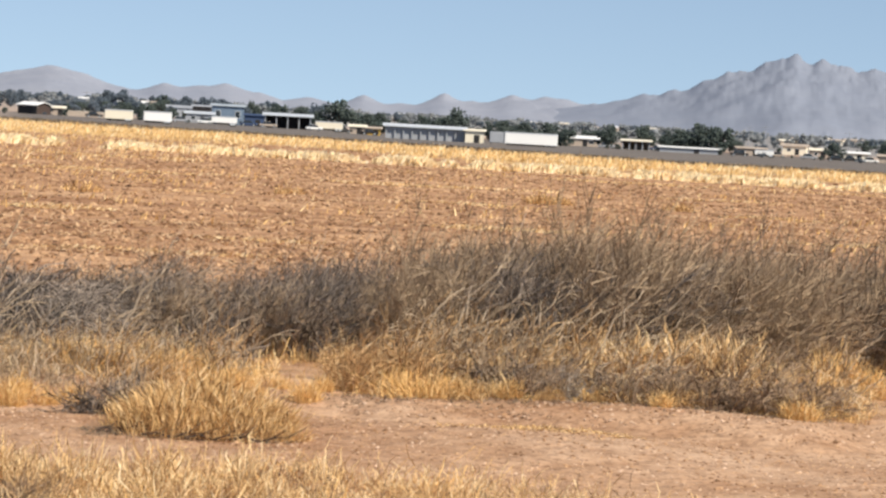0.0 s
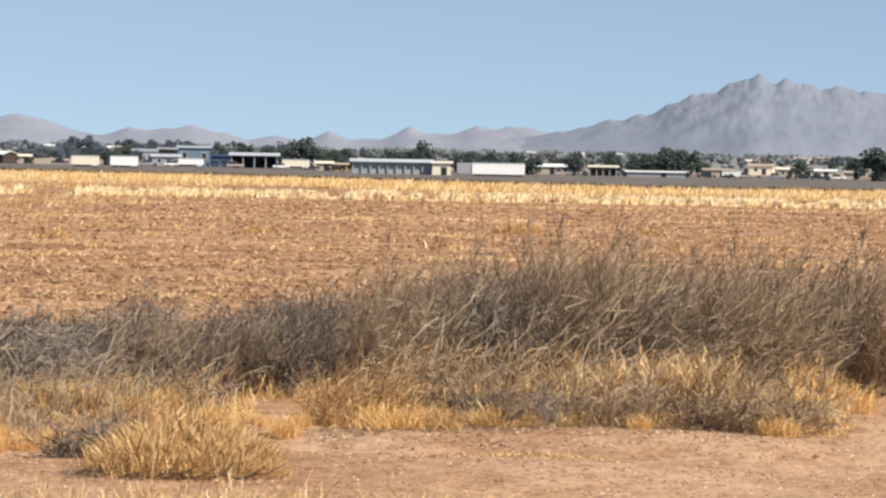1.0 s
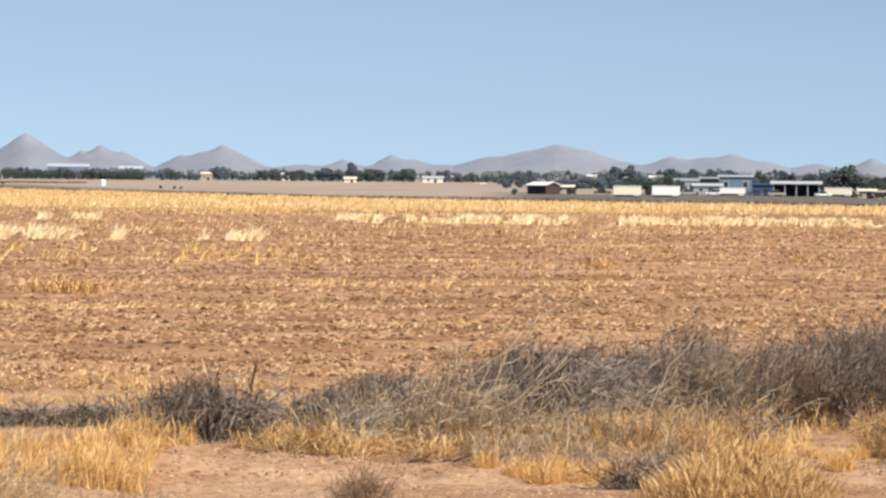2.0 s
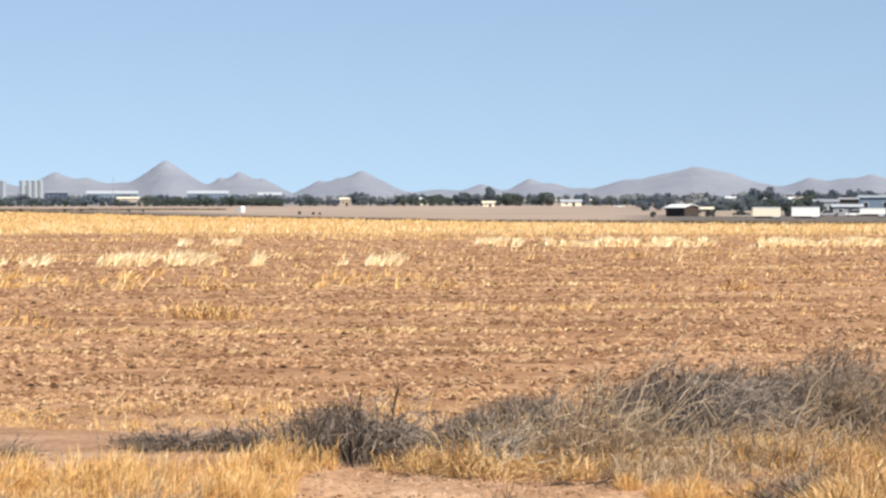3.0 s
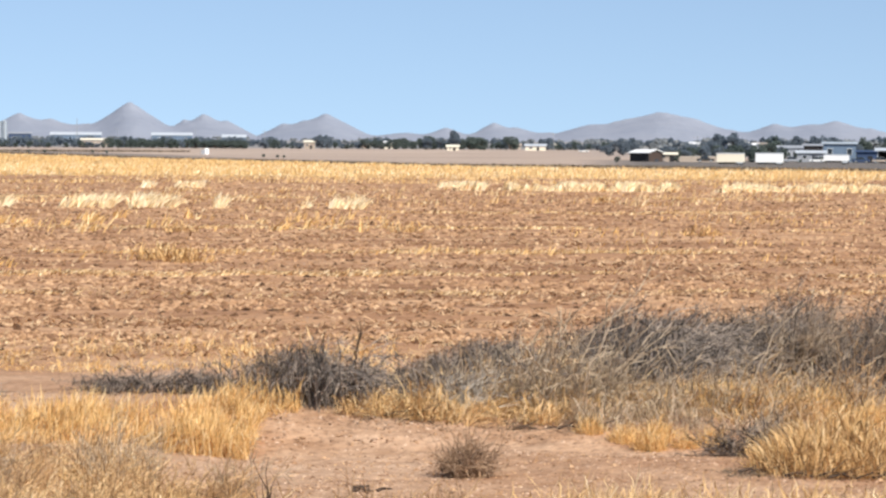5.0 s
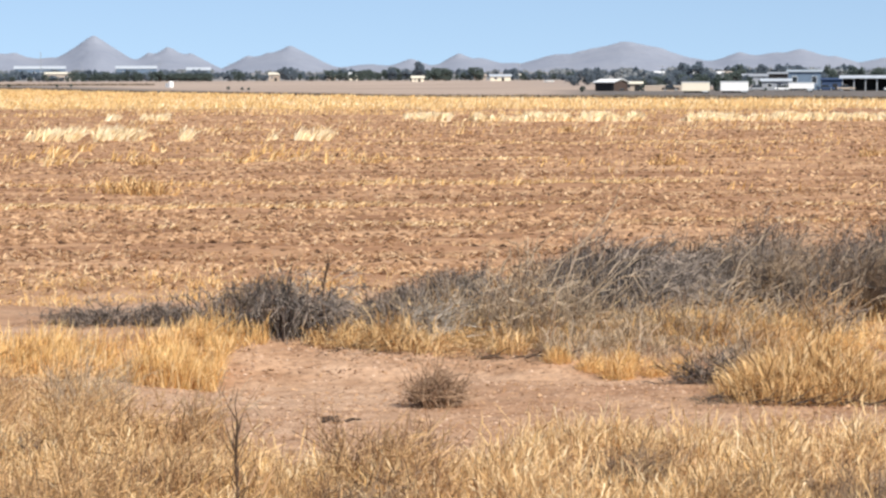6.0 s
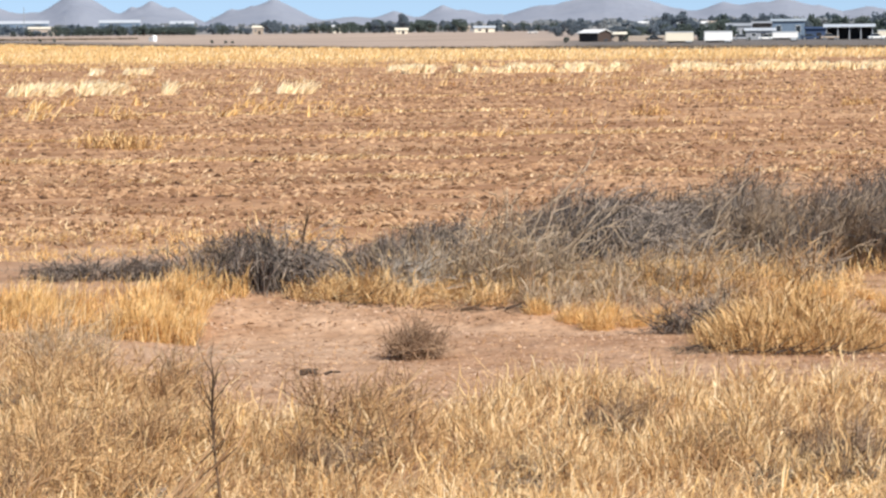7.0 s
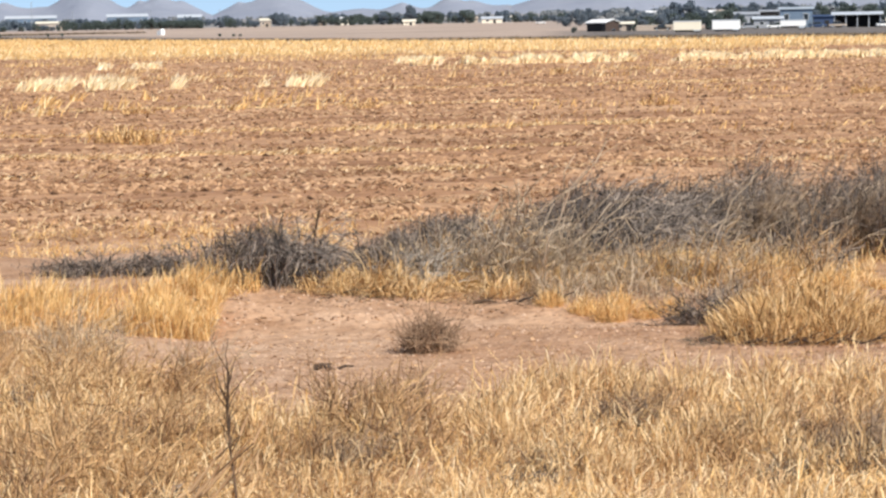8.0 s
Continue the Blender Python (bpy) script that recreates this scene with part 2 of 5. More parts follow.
def land(x, y):
    """The ground's height: flat fields, then a long rise to the hills; low bank under the weeds."""
    x, y = np.asarray(x, float), np.asarray(y, float)
    r = np.hypot(x, y)
    z = 0.004 * np.maximum(r - 700, 0)
    z = z - 0.38 * smooth(380, 500, r) * smooth(780, 690, r) * smooth(0.22, 0.25, x / np.maximum(r, 1.0)) * (y > 0)
    z = z + 0.03 * np.sin(x * 1.7 + 0.6 * np.sin(y * 1.1)) * np.sin(y * 1.3 + x * 0.4) * smooth(400, 100, r)
    z = z + 0.05 * np.sin(x * 0.55 + 1.0) * np.sin(y * 0.8) * smooth(60, 30, r)
    wander = r + 0.35 * np.sin(x * 0.9) + 0.2 * np.sin(x * 2.3) + 0.1 * np.sin(x * 5.1)
    z = z + (0.09 * smooth(24.0, 24.8, wander) - 0.05 * smooth(22.6, 23.7, wander) * smooth(24.2, 23.9, wander)) * smooth(60, 34, r)
    return z


PACED, TRUE = [0, 300, 600, 1700, 3900, 5000], [0, 300, 900, 2550, 3900, 5000]     # the far yards lie down a long gentle fall of the land


def spread(r):
    return np.interp(r, PACED, TRUE) / np.maximum(r, 1e-6)


def settle(x, y, z):
    """From the plan, paced as if level, to the true lie of the far land."""
    s = np.where(np.hypot(x, y) > 1, spread(np.hypot(x, y)), 1.0)
    return np.stack([x * s, y * s, 2.2 + (z - 2.2) * s], -1)


def mesh_of(name, verts, faces, mat, smooth_shade=False):
    """A mesh from arrays of corners and of equal-sided faces."""
    verts, faces = np.asarray(verts, np.float32), np.asarray(faces, np.int32)
    me = bpy.data.meshes.new(name)
    k = faces.shape[1]
    me.vertices.add(len(verts))
    me.vertices.foreach_set("co", verts.ravel())
    me.loops.add(faces.size)
    me.loops.foreach_set("vertex_index", faces.ravel())
    me.polygons.add(len(faces))
    me.polygons.foreach_set("loop_start", np.arange(0, faces.size, k, dtype=np.int32))
    me.polygons.foreach_set("loop_total", np.full(len(faces), k, np.int32))
    me.polygons.foreach_set("use_smooth", np.full(len(faces), smooth_shade))
    me.materials.append(mat)
    me.update(calc_edges=True)
    return me


def joined(chunks):
    """Several (corners, faces) put together."""
    vs, fs, n = [], [], 0
    for v, f in chunks:
        vs.append(v), fs.append(np.asarray(f) + n)
        n += len(v)
    return np.concatenate(vs), np.concatenate(fs)


def blades(base, height, lean, width, bend=0.5, pieces=3, curl=0.0, droop=0.25, heads=0.0):
    """Grass blades: tapered, bowed strips. base (n, 3); height, width (n); lean (n, 2), the tip's shift for a height of 1; curl: how crooked; droop: how far the tips hang; heads: the share that end in a bristly seed head."""
    n = len(base)
    u = np.linspace(0, 1, pieces + 1)
    up = height[:, None] * u * (1 - droop * u * np.minimum(1, np.hypot(*lean.T))[:, None])
    away = (u ** 2 * bend + u * (1 - bend))[None, :, None] * (lean * height[:, None])[:, None, :]
    mid = np.concatenate([base[:, None, :2] + away, (base[:, 2, None] + up)[..., None]], -1)
    if curl:
        kink = np.cumsum(rng.normal(0, curl, mid.shape), 1) * height[:, None, None]
        kink[:, 0] = 0
        mid += kink
    turn = rng.uniform(0, np.pi, n)
    leafy, eared = np.clip(1.15 - u, 0.15, 1) ** 0.5, np.where(u < 0.5, 0.5, 1.15 - 1.2 * np.abs(u - 0.75))
    thick = np.where((rng.uniform(0, 1, n) < heads)[:, None], eared[None], leafy[None]) if heads else leafy
    side = np.stack([np.cos(turn), np.sin(turn), 0 * turn], -1)[:, None, :] * (width[:, None] * thick * 0.5)[..., None]
    tip = mid[:, -1:, :]
    v = np.concatenate([mid[:, :-1] - side[:, :-1], mid[:, :-1] + side[:, :-1], tip], 1)
    p = pieces
    tris = []
    for k in range(p - 1):
        tris += [(k, p + k, p + k + 1), (k, p + k + 1, k + 1)]
    tris.append((p - 1, 2 * p - 1, 2 * p))
    f = (np.arange(n) * (2 * p + 1))[:, None, None] + np.array(tris)[None]
    return v.reshape(-1, 3), f.reshape(-1, 3)


def tubes(paths, radius, taper=0.75):
    """Three-sided twigs along paths (n, k, 3), radius (n)."""
    n, k, _ = paths.shape
    d = np.gradient(paths, axis=1)
    d /= np.linalg.norm(d, axis=2, keepdims=True) + 1e-9
    a = np.cross(d, np.array([0.31, 0.95, 0.1]))
    a /= np.linalg.norm(a, axis=2, keepdims=True) + 1e-9
    b = np.cross(d, a)
    rad = radius[:, None] * (1 - taper * np.linspace(0, 1, k))[None]
    ring = [paths + rad[..., None] * (math.cos(t) * a + math.sin(t) * b) for t in (0, 2.094, 4.189)]
    v = np.stack(ring, 2).reshape(n, k * 3, 3)
    q = []
    for i in range(k - 1):
        for j in range(3):
            c, e = i * 3 + j, i * 3 + (j + 1) % 3
            q.append((c, e, e + 3, c + 3))
    f = (np.arange(n) * k * 3)[:, None, None] + np.array(q)[None]
    return v.reshape(-1, 3), f.reshape(-1, 4)


def box(bm, x0, x1, y0, y1, z0, z1, bevel=0.0):
    vs = [bm.verts.new(p) for p in ((x0, y0, z0), (x1, y0, z0), (x1, y1, z0), (x0, y1, z0), (x0, y0, z1), (x1, y0, z1), (x1, y1, z1), (x0, y1, z1))]
    fs = [bm.faces.new([vs[i] for i in q]) for q in ((3, 2, 1, 0), (4, 5, 6, 7), (0, 1, 5, 4), (1, 2, 6, 5), (2, 3, 7, 6), (3, 0, 4, 7))]
    if bevel:
        bmesh.ops.bevel(bm, geom=list({e for f in fs for e in f.edges}), offset=bevel, segments=1, affect="EDGES")


def rod(bm, a, b, r0, r1=None, sides=8):
    """A round bar from a to b."""
    r1 = r0 if r1 is None else r1
    a, b = Vector(a), Vector(b)
    m = Matrix.Translation((a + b) / 2) @ (b - a).to_track_quat("Z", "Y").to_matrix().to_4x4()
    bmesh.ops.create_cone(bm, cap_ends=True, segments=sides, radius1=r0, radius2=r1, depth=(b - a).length, matrix=m)


def part(name, bm, mat, parent, label=""):
    me = bpy.data.meshes.new(name)
    bm.to_mesh(me)
    bm.free()
    me.materials.append(mat)
    ob = new(name, me)
    ob.parent = parent
    if label:
        tagged(ob, label)
    return ob


def boxes(*dims, bevel=0.0):
    bm = bmesh.new()
    for d in dims:
        box(bm, *d, bevel=bevel)
    return bm


def thing(name, az, r, turn, label, category, group="", dz=0.0):
    """An empty at a thing's base. turn: degrees from facing the road."""
    ob = new(name)
    x, y = polar(az, r)
    s = float(spread(r))
    ob.matrix_basis = pose(*settle(x, y, float(land(x, y)) + dz), 0, 0, az + turn) @ Matrix.Scale(s, 4)
    return tagged(ob, label, category, group)


# ---- ground ----


EDGE_AZ, EDGE_R = [-30, -24, -20, -16, -12, -8, -4, 0, 4, 40], [285, 288, 275, 305, 345, 368, 415, 615, 880, 950]      # the far edge of the standing straw
STAND_AZ, STAND_R = [-27, -16, -12, 9], [188, 192, 236, 244]      # and its near edge


def build_ground():
    az = np.concatenate([np.arange(-180, -27, 3.0), np.arange(-27, 8.05, 0.1), np.arange(11, 180, 3.0)])
    rr = np.concatenate([[0.0, 4, 8, 11], 13 * 1.012 ** np.arange(0, 499)])
    rr = rr[rr < 4950]
    A, R = np.meshgrid(az, rr)
    X, Y = -R * np.sin(np.radians(A)), R * np.cos(np.radians(A))
    Z = land(X, Y)
    m, k = A.shape
    i = (np.arange(m - 1)[:, None] * k + np.arange(k)[None]).ravel()
    j = (np.arange(m - 1)[:, None] * k + (np.arange(k) + 1)[None] % k).ravel()
    faces = np.stack([i, i + k, j + k, j], -1)
    me = mesh_of("ground", settle(X, Y, Z).reshape(-1, 3), faces, GROUND, True)
    wave = 1.2 * np.sin(X * 0.21) + 0.7 * np.sin(X * 0.63 + 1)
    far_edge = np.interp(A, EDGE_AZ, EDGE_R)
    weights = {
        "field": smooth(31, 34, Y + wave),
        "straw": smooth(0, 30, R + 4 * wave - np.interp(A, STAND_AZ, STAND_R)) * smooth(1.03, 0.99, R / far_edge) * 0.9,
        "far": smooth(0.99, 1.01, R / far_edge) * smooth(-12, -8, A) + smooth(700, 760, R) * smooth(-8, -12, A),
        "scrub": smooth(1240, 1400, R) * smooth(-10, -6, A) + smooth(780, 900, R) * smooth(-6, -10, A),
        "yard": smooth(0.99, 1.01, R / far_edge) * smooth(-6.5, -8, A) * smooth(760, 700, R) + smooth(0.995, 1.005, R / far_edge) * smooth(1.30, 1.2, R / far_edge) * smooth(-12, -8, A) * 0.75,
    }
    for key, w in weights.items():
        at = me.attributes.new(key, "FLOAT", "POINT")
        at.data.foreach_set("value", np.clip(w, 0, 1).astype(np.float32).ravel())
    tagged(new("ground", me), "dry sandy verge and tilled brown field under stubble", "ground", kind="structure")


build_ground()

# ---- hills and mountains ----


def massif(name, peaks, r, label, mat=None):
    """A range: every peak is (degrees to the left, degrees above the level, half-width in degrees)."""
    lo, hi = min(p[0] - 1.5 * p[2] for p in peaks) - 0.1, max(p[0] + 1.5 * p[2] for p in peaks) + 0.1
    az = np.arange(lo, hi, 0.028)
    deep = np.sign(np.linspace(-1, 1, 57)) * 420 * np.abs(np.linspace(-1, 1, 57)) ** 1.6
    A, D = np.meshgrid(az, deep)
    X, Y = -(r + D) * np.sin(np.radians(A)), (r + D) * np.cos(np.radians(A))
    foot = land(X, Y)

    def fractal(scale, seed, octaves=5):
        return np.array([noise.fractal((x * scale, y * scale, seed), 0.9, 2.1, octaves) for x, y in zip(X.ravel(), Y.ravel())]).reshape(A.shape)
    warp, gully, rough = fractal(0.006, 3.0), fractal(0.02, 9.0, 4), fractal(0.07, 6.0, 4)
    ribs = np.array([noise.ridged_multi_fractal((x * 0.011, y * 0.011, 1.0), 0.9, 2.2, 5, 1.0, 2.0) for x, y in zip(X.ravel(), Y.ravel())]).reshape(A.shape)

    def skyline(at):
        h = np.zeros_like(at)
        for a, e, w in peaks:
            top = r * math.tan(radians(e)) + 2.2 - float(land(*polar(a, r)))
            h += np.maximum(top * np.clip(1.0 - (np.sqrt(((at - a) / (w * 1.45)) ** 2 + 0.0025) - 0.05), 0, 1) ** 1.15, 0) ** 5
        return h ** 0.2
    crest = skyline(az)
    crest = crest * (1.01 - 0.035 * np.abs([noise.fractal((a * 3.7, 0.5, 2.0), 0.8, 2.3, 4) for a in az]))
    wide = np.exp(-np.linspace(-2.5, 2.5, 51) ** 2)
    broad = 0.94 * np.convolve(np.pad(crest, 25, mode="edge"), wide / wide.sum(), mode="valid")
    near_top = np.exp(-(D / 18) ** 2)
    H = crest[None] * near_top + broad[None] * (1 - near_top)
    reach = np.clip(np.abs(D) * (1 + 0.12 * warp) / (110 + 290 * np.clip(broad / max(60.0, broad.max()), 0.2, 1))[None], 0, 1)
    H = H * np.clip(1 - reach, 0, 1) ** 1.1
    H *= 1 + (1 - near_top) * (0.04 * warp + 0.06 * (ribs - 1.1)) + 0.085 * gully * smooth(5, 60, np.abs(D)) + 0.022 * rough
    m, k = A.shape
    i = (np.arange(m - 1)[:, None] * k + np.arange(k - 1)[None]).ravel()
    me = mesh_of(name, settle(X, Y, foot - 4 + H + np.where(H > 0, 4, 0)).reshape(-1, 3), np.stack([i, i + k, i + k + 1, i + 1], -1), mat or ROCK_PALE, True)
    tagged(new(name, me), label, "mountain", kind="structure")


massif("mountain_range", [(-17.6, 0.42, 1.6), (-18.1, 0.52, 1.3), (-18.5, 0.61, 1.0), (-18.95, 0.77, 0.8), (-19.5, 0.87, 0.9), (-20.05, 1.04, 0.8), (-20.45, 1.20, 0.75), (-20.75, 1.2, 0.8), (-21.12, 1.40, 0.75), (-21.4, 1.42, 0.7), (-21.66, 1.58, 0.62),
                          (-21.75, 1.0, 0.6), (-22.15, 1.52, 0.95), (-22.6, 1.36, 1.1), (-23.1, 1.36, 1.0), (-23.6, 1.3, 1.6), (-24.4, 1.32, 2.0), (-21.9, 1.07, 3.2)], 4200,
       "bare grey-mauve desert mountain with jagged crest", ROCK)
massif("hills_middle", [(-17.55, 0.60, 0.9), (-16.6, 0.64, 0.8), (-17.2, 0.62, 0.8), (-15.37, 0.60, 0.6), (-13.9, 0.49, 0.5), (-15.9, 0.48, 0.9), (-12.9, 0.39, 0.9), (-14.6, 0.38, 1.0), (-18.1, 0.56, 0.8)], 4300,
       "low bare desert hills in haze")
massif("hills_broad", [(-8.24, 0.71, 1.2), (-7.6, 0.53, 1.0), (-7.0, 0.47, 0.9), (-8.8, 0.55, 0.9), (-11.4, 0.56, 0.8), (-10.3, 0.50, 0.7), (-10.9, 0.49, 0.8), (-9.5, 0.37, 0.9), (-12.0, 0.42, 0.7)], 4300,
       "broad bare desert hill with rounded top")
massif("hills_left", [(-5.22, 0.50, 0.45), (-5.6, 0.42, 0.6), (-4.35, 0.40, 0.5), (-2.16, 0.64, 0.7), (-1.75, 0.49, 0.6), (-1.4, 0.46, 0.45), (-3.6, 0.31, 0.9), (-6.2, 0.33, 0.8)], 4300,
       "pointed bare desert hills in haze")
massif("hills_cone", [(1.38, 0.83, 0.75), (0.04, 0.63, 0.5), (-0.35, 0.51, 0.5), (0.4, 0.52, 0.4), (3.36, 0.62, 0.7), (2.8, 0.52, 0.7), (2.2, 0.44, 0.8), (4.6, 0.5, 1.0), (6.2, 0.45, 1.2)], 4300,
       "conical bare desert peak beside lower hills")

# ---- farmyards, town and trees beyond the field ----


def gable_roof(x0, x1, y0, y1, z, rise, over=0.4, thick=0.12, along="x"):
    """A pitched roof of two sloping slabs; the ridge runs along x or y."""
    bm = bmesh.new()
    if along == "x":
        a, b, c = y0 - over, y1 + over, (y0 + y1) / 2
        pts = lambda x: [(x, a, z), (x, c, z + rise), (x, b, z), (x, b, z + thick), (x, c, z + rise + thick), (x, a, z + thick)]
        ends = (x0 - over, x1 + over)
    else:
        a, b, c = x0 - over, x1 + over, (x0 + x1) / 2
        pts = lambda y: [(a, y, z), (c, y, z + rise), (b, y, z), (b, y, z + thick), (c, y, z + rise + thick), (a, y, z + thick)]
        ends = (y0 - over, y1 + over)
    r0, r1 = ([bm.verts.new(p) for p in pts(e)] for e in ends)
    for k in range(6):
        bm.faces.new((r0[k], r0[(k + 1) % 6], r1[(k + 1) % 6], r1[k]))
    bm.faces.new(r0[::-1])
    bm.faces.new(r1)
    bmesh.ops.recalc_face_normals(bm, faces=bm.faces)
    return bm


def gable_end(x, y0, y1, z, rise, thick=0.15, along="x"):
    """The triangle of wall under a pitched roof."""
    bm = bmesh.new()
    rows = []
    for d in (0, thick):
        p = [(x + d, y0, z), (x + d, y1, z), (x + d, (y0 + y1) / 2, z + rise)]
        rows.append([bm.verts.new(q if along == "x" else (q[1], q[0], q[2])) for q in p])
    a, b = rows
    bm.faces.new(a), bm.faces.new(b[::-1])
    for k in range(3):
        bm.faces.new((a[k], b[k], b[(k + 1) % 3], a[(k + 1) % 3]))
    bmesh.ops.recalc_face_normals(bm, faces=bm.faces)
    return bm


def add_window(ob, x, y, z, w, h):
    f = part("window", boxes((x - w / 2 - 0.06, x + w / 2 + 0.06, y - 0.06, y - 0.004, z - 0.06, z + h + 0.06)), WHITE, ob)
    part("pane", boxes((x - w / 2, x + w / 2, y - 0.075, y - 0.064, z, z + h)), GLASS, f)


def house(az, r, w, d, h, wall_mat, roof_mat, label, turn=0.0, rise=None, windows=2, along="x", category="house", end=None):
    """A low house: four walls with a doorway and windows, gables and an overhanging roof."""
    ob = thing("house" if category == "house" else "farm_building", az, r, turn, label, category)
    rise = w * 0.08 + 0.5 if rise is None else rise
    t = 0.2
    part("wall", boxes((-w / 2, w / 2, -d / 2, -d / 2 + t, -0.3, h)), wall_mat, ob)
    part("wall", boxes((-w / 2, w / 2, d / 2 - t, d / 2, -0.3, h)), wall_mat, ob)
    part("wall", boxes((-w / 2, -w / 2 + t, -d / 2 + t, d / 2 - t, -0.3, h)), end or wall_mat, ob)
    part("wall", boxes((w / 2 - t, w / 2, -d / 2 + t, d / 2 - t, -0.3, h)), end or wall_mat, ob)
    part("roof", gable_roof(-w / 2, w / 2, -d / 2, d / 2, h, rise, along=along), roof_mat, ob)
    for e in (0, 1):
        if along == "x":
            part("gable", gable_end((-w / 2, w / 2 - 0.15)[e], -d / 2, d / 2, h, rise), end or wall_mat, ob)
        else:
            part("gable", gable_end((-d / 2, d / 2 - 0.15)[e], -w / 2, w / 2, h, rise, along="y"), wall_mat, ob)
    part("door", boxes((-0.5 + w * 0.12, 0.5 + w * 0.12, -d / 2 - 0.05, -d / 2 - 0.004, 0, min(1.4, h - 0.2))), DARK, ob)
    for k in range(windows):
        x = (-0.5 + (k + 0.5) / windows) * w * 0.9
        if abs(x - w * 0.12) > 1.2:
            add_window(ob, x, -d / 2, h * 0.4, min(1.2, w * 0.14), h * 0.35)
    return ob


def open_barn(az, r, w, d, h, roof_mat, back_mat, label, bays=4, turn=0.0, gable=0.5, deep=None):
    """A roof on posts, walled at the back and the ends, open to the front."""
    ob = thing("open_barn", az, r, turn, label, "barn")
    part("roof", gable_roof(-w / 2, w / 2, -d / 2, d / 2, h, gable, 0.5, 0.14), roof_mat, ob)
    y = d / 2 - 0.2 if deep is None else -d / 2 + deep
    part("back_wall", boxes((-w / 2 + 0.2, w / 2 - 0.2, y, y + 0.2, -0.3, h)), back_mat, ob)
    for x in (-w / 2, w / 2 - 0.2):
        part("end_wall", boxes((x, x + 0.2, -d / 2 + 0.3, d / 2, -0.3, h)), back_mat, ob)
    for k in range(bays + 1):
        x = -w / 2 + 0.15 + (w - 0.3) * k / bays
        part("post", boxes((x - 0.12, x + 0.12, -d / 2, -d / 2 + 0.24, -0.3, h)), STEEL, ob)
    return ob


def ribs(x0, x1, y, z0, z1, step, deep=0.02):
    bm = bmesh.new()
    for x in np.arange(x0 + step / 2, x1, step):
        box(bm, x - step * 0.22, x + step * 0.22, y - deep, y - 0.003, z0, z1)
    return bm


def wheel_parts(ob, x, y, r):
    bm = bmesh.new()
    rod(bm, (x, y - 0.12, r), (x, y + 0.12, r), r, sides=14)
    w = part("wheel", bm, TYRE, ob)
    bm = bmesh.new()
    rod(bm, (x, y - 0.135, r), (x, y - 0.124, r), r * 0.55, sides=12)
    part("rim", bm, SILVER, w)


def box_trailer(az, r, w, h, mat, label, nose=0.0, lift=0.75, turn=0.0):
    """A box body on a chassis with two axles; nose: a grey cooling unit or cab at one end."""
    ob = thing("box_trailer", az, r, turn, label, "trailer")
    part("body", boxes((-w / 2, w / 2, 0, 2.4, lift, h), bevel=0.05), mat, ob)
    part("side_ribs", ribs(-w / 2 + 0.2, w / 2 - 0.2, 0, lift + 0.15, h - 0.15, 0.6), mat, ob)
    part("rail", boxes((-w / 2 - 0.02, w / 2 + 0.02, -0.07, -0.055, h - 0.12, h + 0.02)), SILVER, ob)
    part("chassis", boxes((-w / 2 + 0.3, w / 2 - 0.3, 0.5, 1.9, lift - 0.25, lift - 0.004)), DARK, ob)
    for x in (w * 0.28, w * 0.28 + 1.15):
        for y in (0.14, 2.26):
            wheel_parts(ob, min(x, w / 2 - 0.5), y, 0.45)
    for y in (0.5, 1.9):
        part("landing_leg", boxes((-w * 0.3 - 0.08, -w * 0.3 + 0.08, y - 0.08, y + 0.08, 0, lift - 0.26)), STEEL, ob)
    if nose:
        part("nose_unit", boxes((-w / 2 - nose, -w / 2 - 0.01, 0.2, 2.2, lift, h - 0.1), bevel=0.08), STEEL, ob, "grey steel front unit")
        part("nose_leg", boxes((-w / 2 - nose + 0.2, -w / 2 - nose + 0.4, 1.0, 1.4, 0, lift - 0.004)), DARK, ob)
    return ob


def car(az, r, turn, mat, label, length=4.4):
    ob = thing("parked_car", az, r, turn, label, "car")
    ob.matrix_basis = ob.matrix_basis @ Matrix.Scale(0.82, 4)
    s = length / 4.4
    bm = bmesh.new()
    box(bm, -2.2 * s, 2.2 * s, -0.85, 0.85, 0.3, 0.85, bevel=0.12)
    part("body", bm, mat, ob)
    bm = bmesh.new()
    lo = [bm.verts.new((x * s, y, 0.86)) for x, y in ((-1.5, -0.8), (1.1, -0.8), (1.1, 0.8), (-1.5, 0.8))]
    hi = [bm.verts.new((x * s, y, 1.45)) for x, y in ((-1.0, -0.68), (0.5, -0.68), (0.5, 0.68), (-1.0, 0.68))]
    for k in range(4):
        bm.faces.new((lo[k], lo[(k + 1) % 4], hi[(k + 1) % 4], hi[k]))
    bm.faces.new(hi)
    bm.faces.new(lo[::-1])
    part("cabin", bm, GLASS, ob, "dark glazed car cabin")
    part("cabin_roof", boxes((-1.05 * s, 0.55 * s, -0.7, 0.7, 1.455, 1.5), bevel=0.02), mat, ob)
    for x in (-1.35 * s, 1.35 * s):
        for y in (-0.78, 0.78):
            wheel_parts(ob, x, y, 0.33)
    return ob


def yard_wall(az, r, w, h, label):
    ob = thing("yard_wall", az, r, 0, label, "wall")
    part("blockwork", boxes((-w / 2, w / 2, -0.1, 0.1, -0.3, h - 0.06)), TAN, ob)
    part("coping", boxes((-w / 2 - 0.02, w / 2 + 0.02, -0.14, 0.14, h - 0.057, h)), CREAM, ob)
    for k in range(5):
        x = -w / 2 + w * (k + 0.5) / 5
        part("pier", boxes((x - 0.16, x + 0.16, -0.16, -0.103, -0.3, h - 0.06)), TAN, ob)


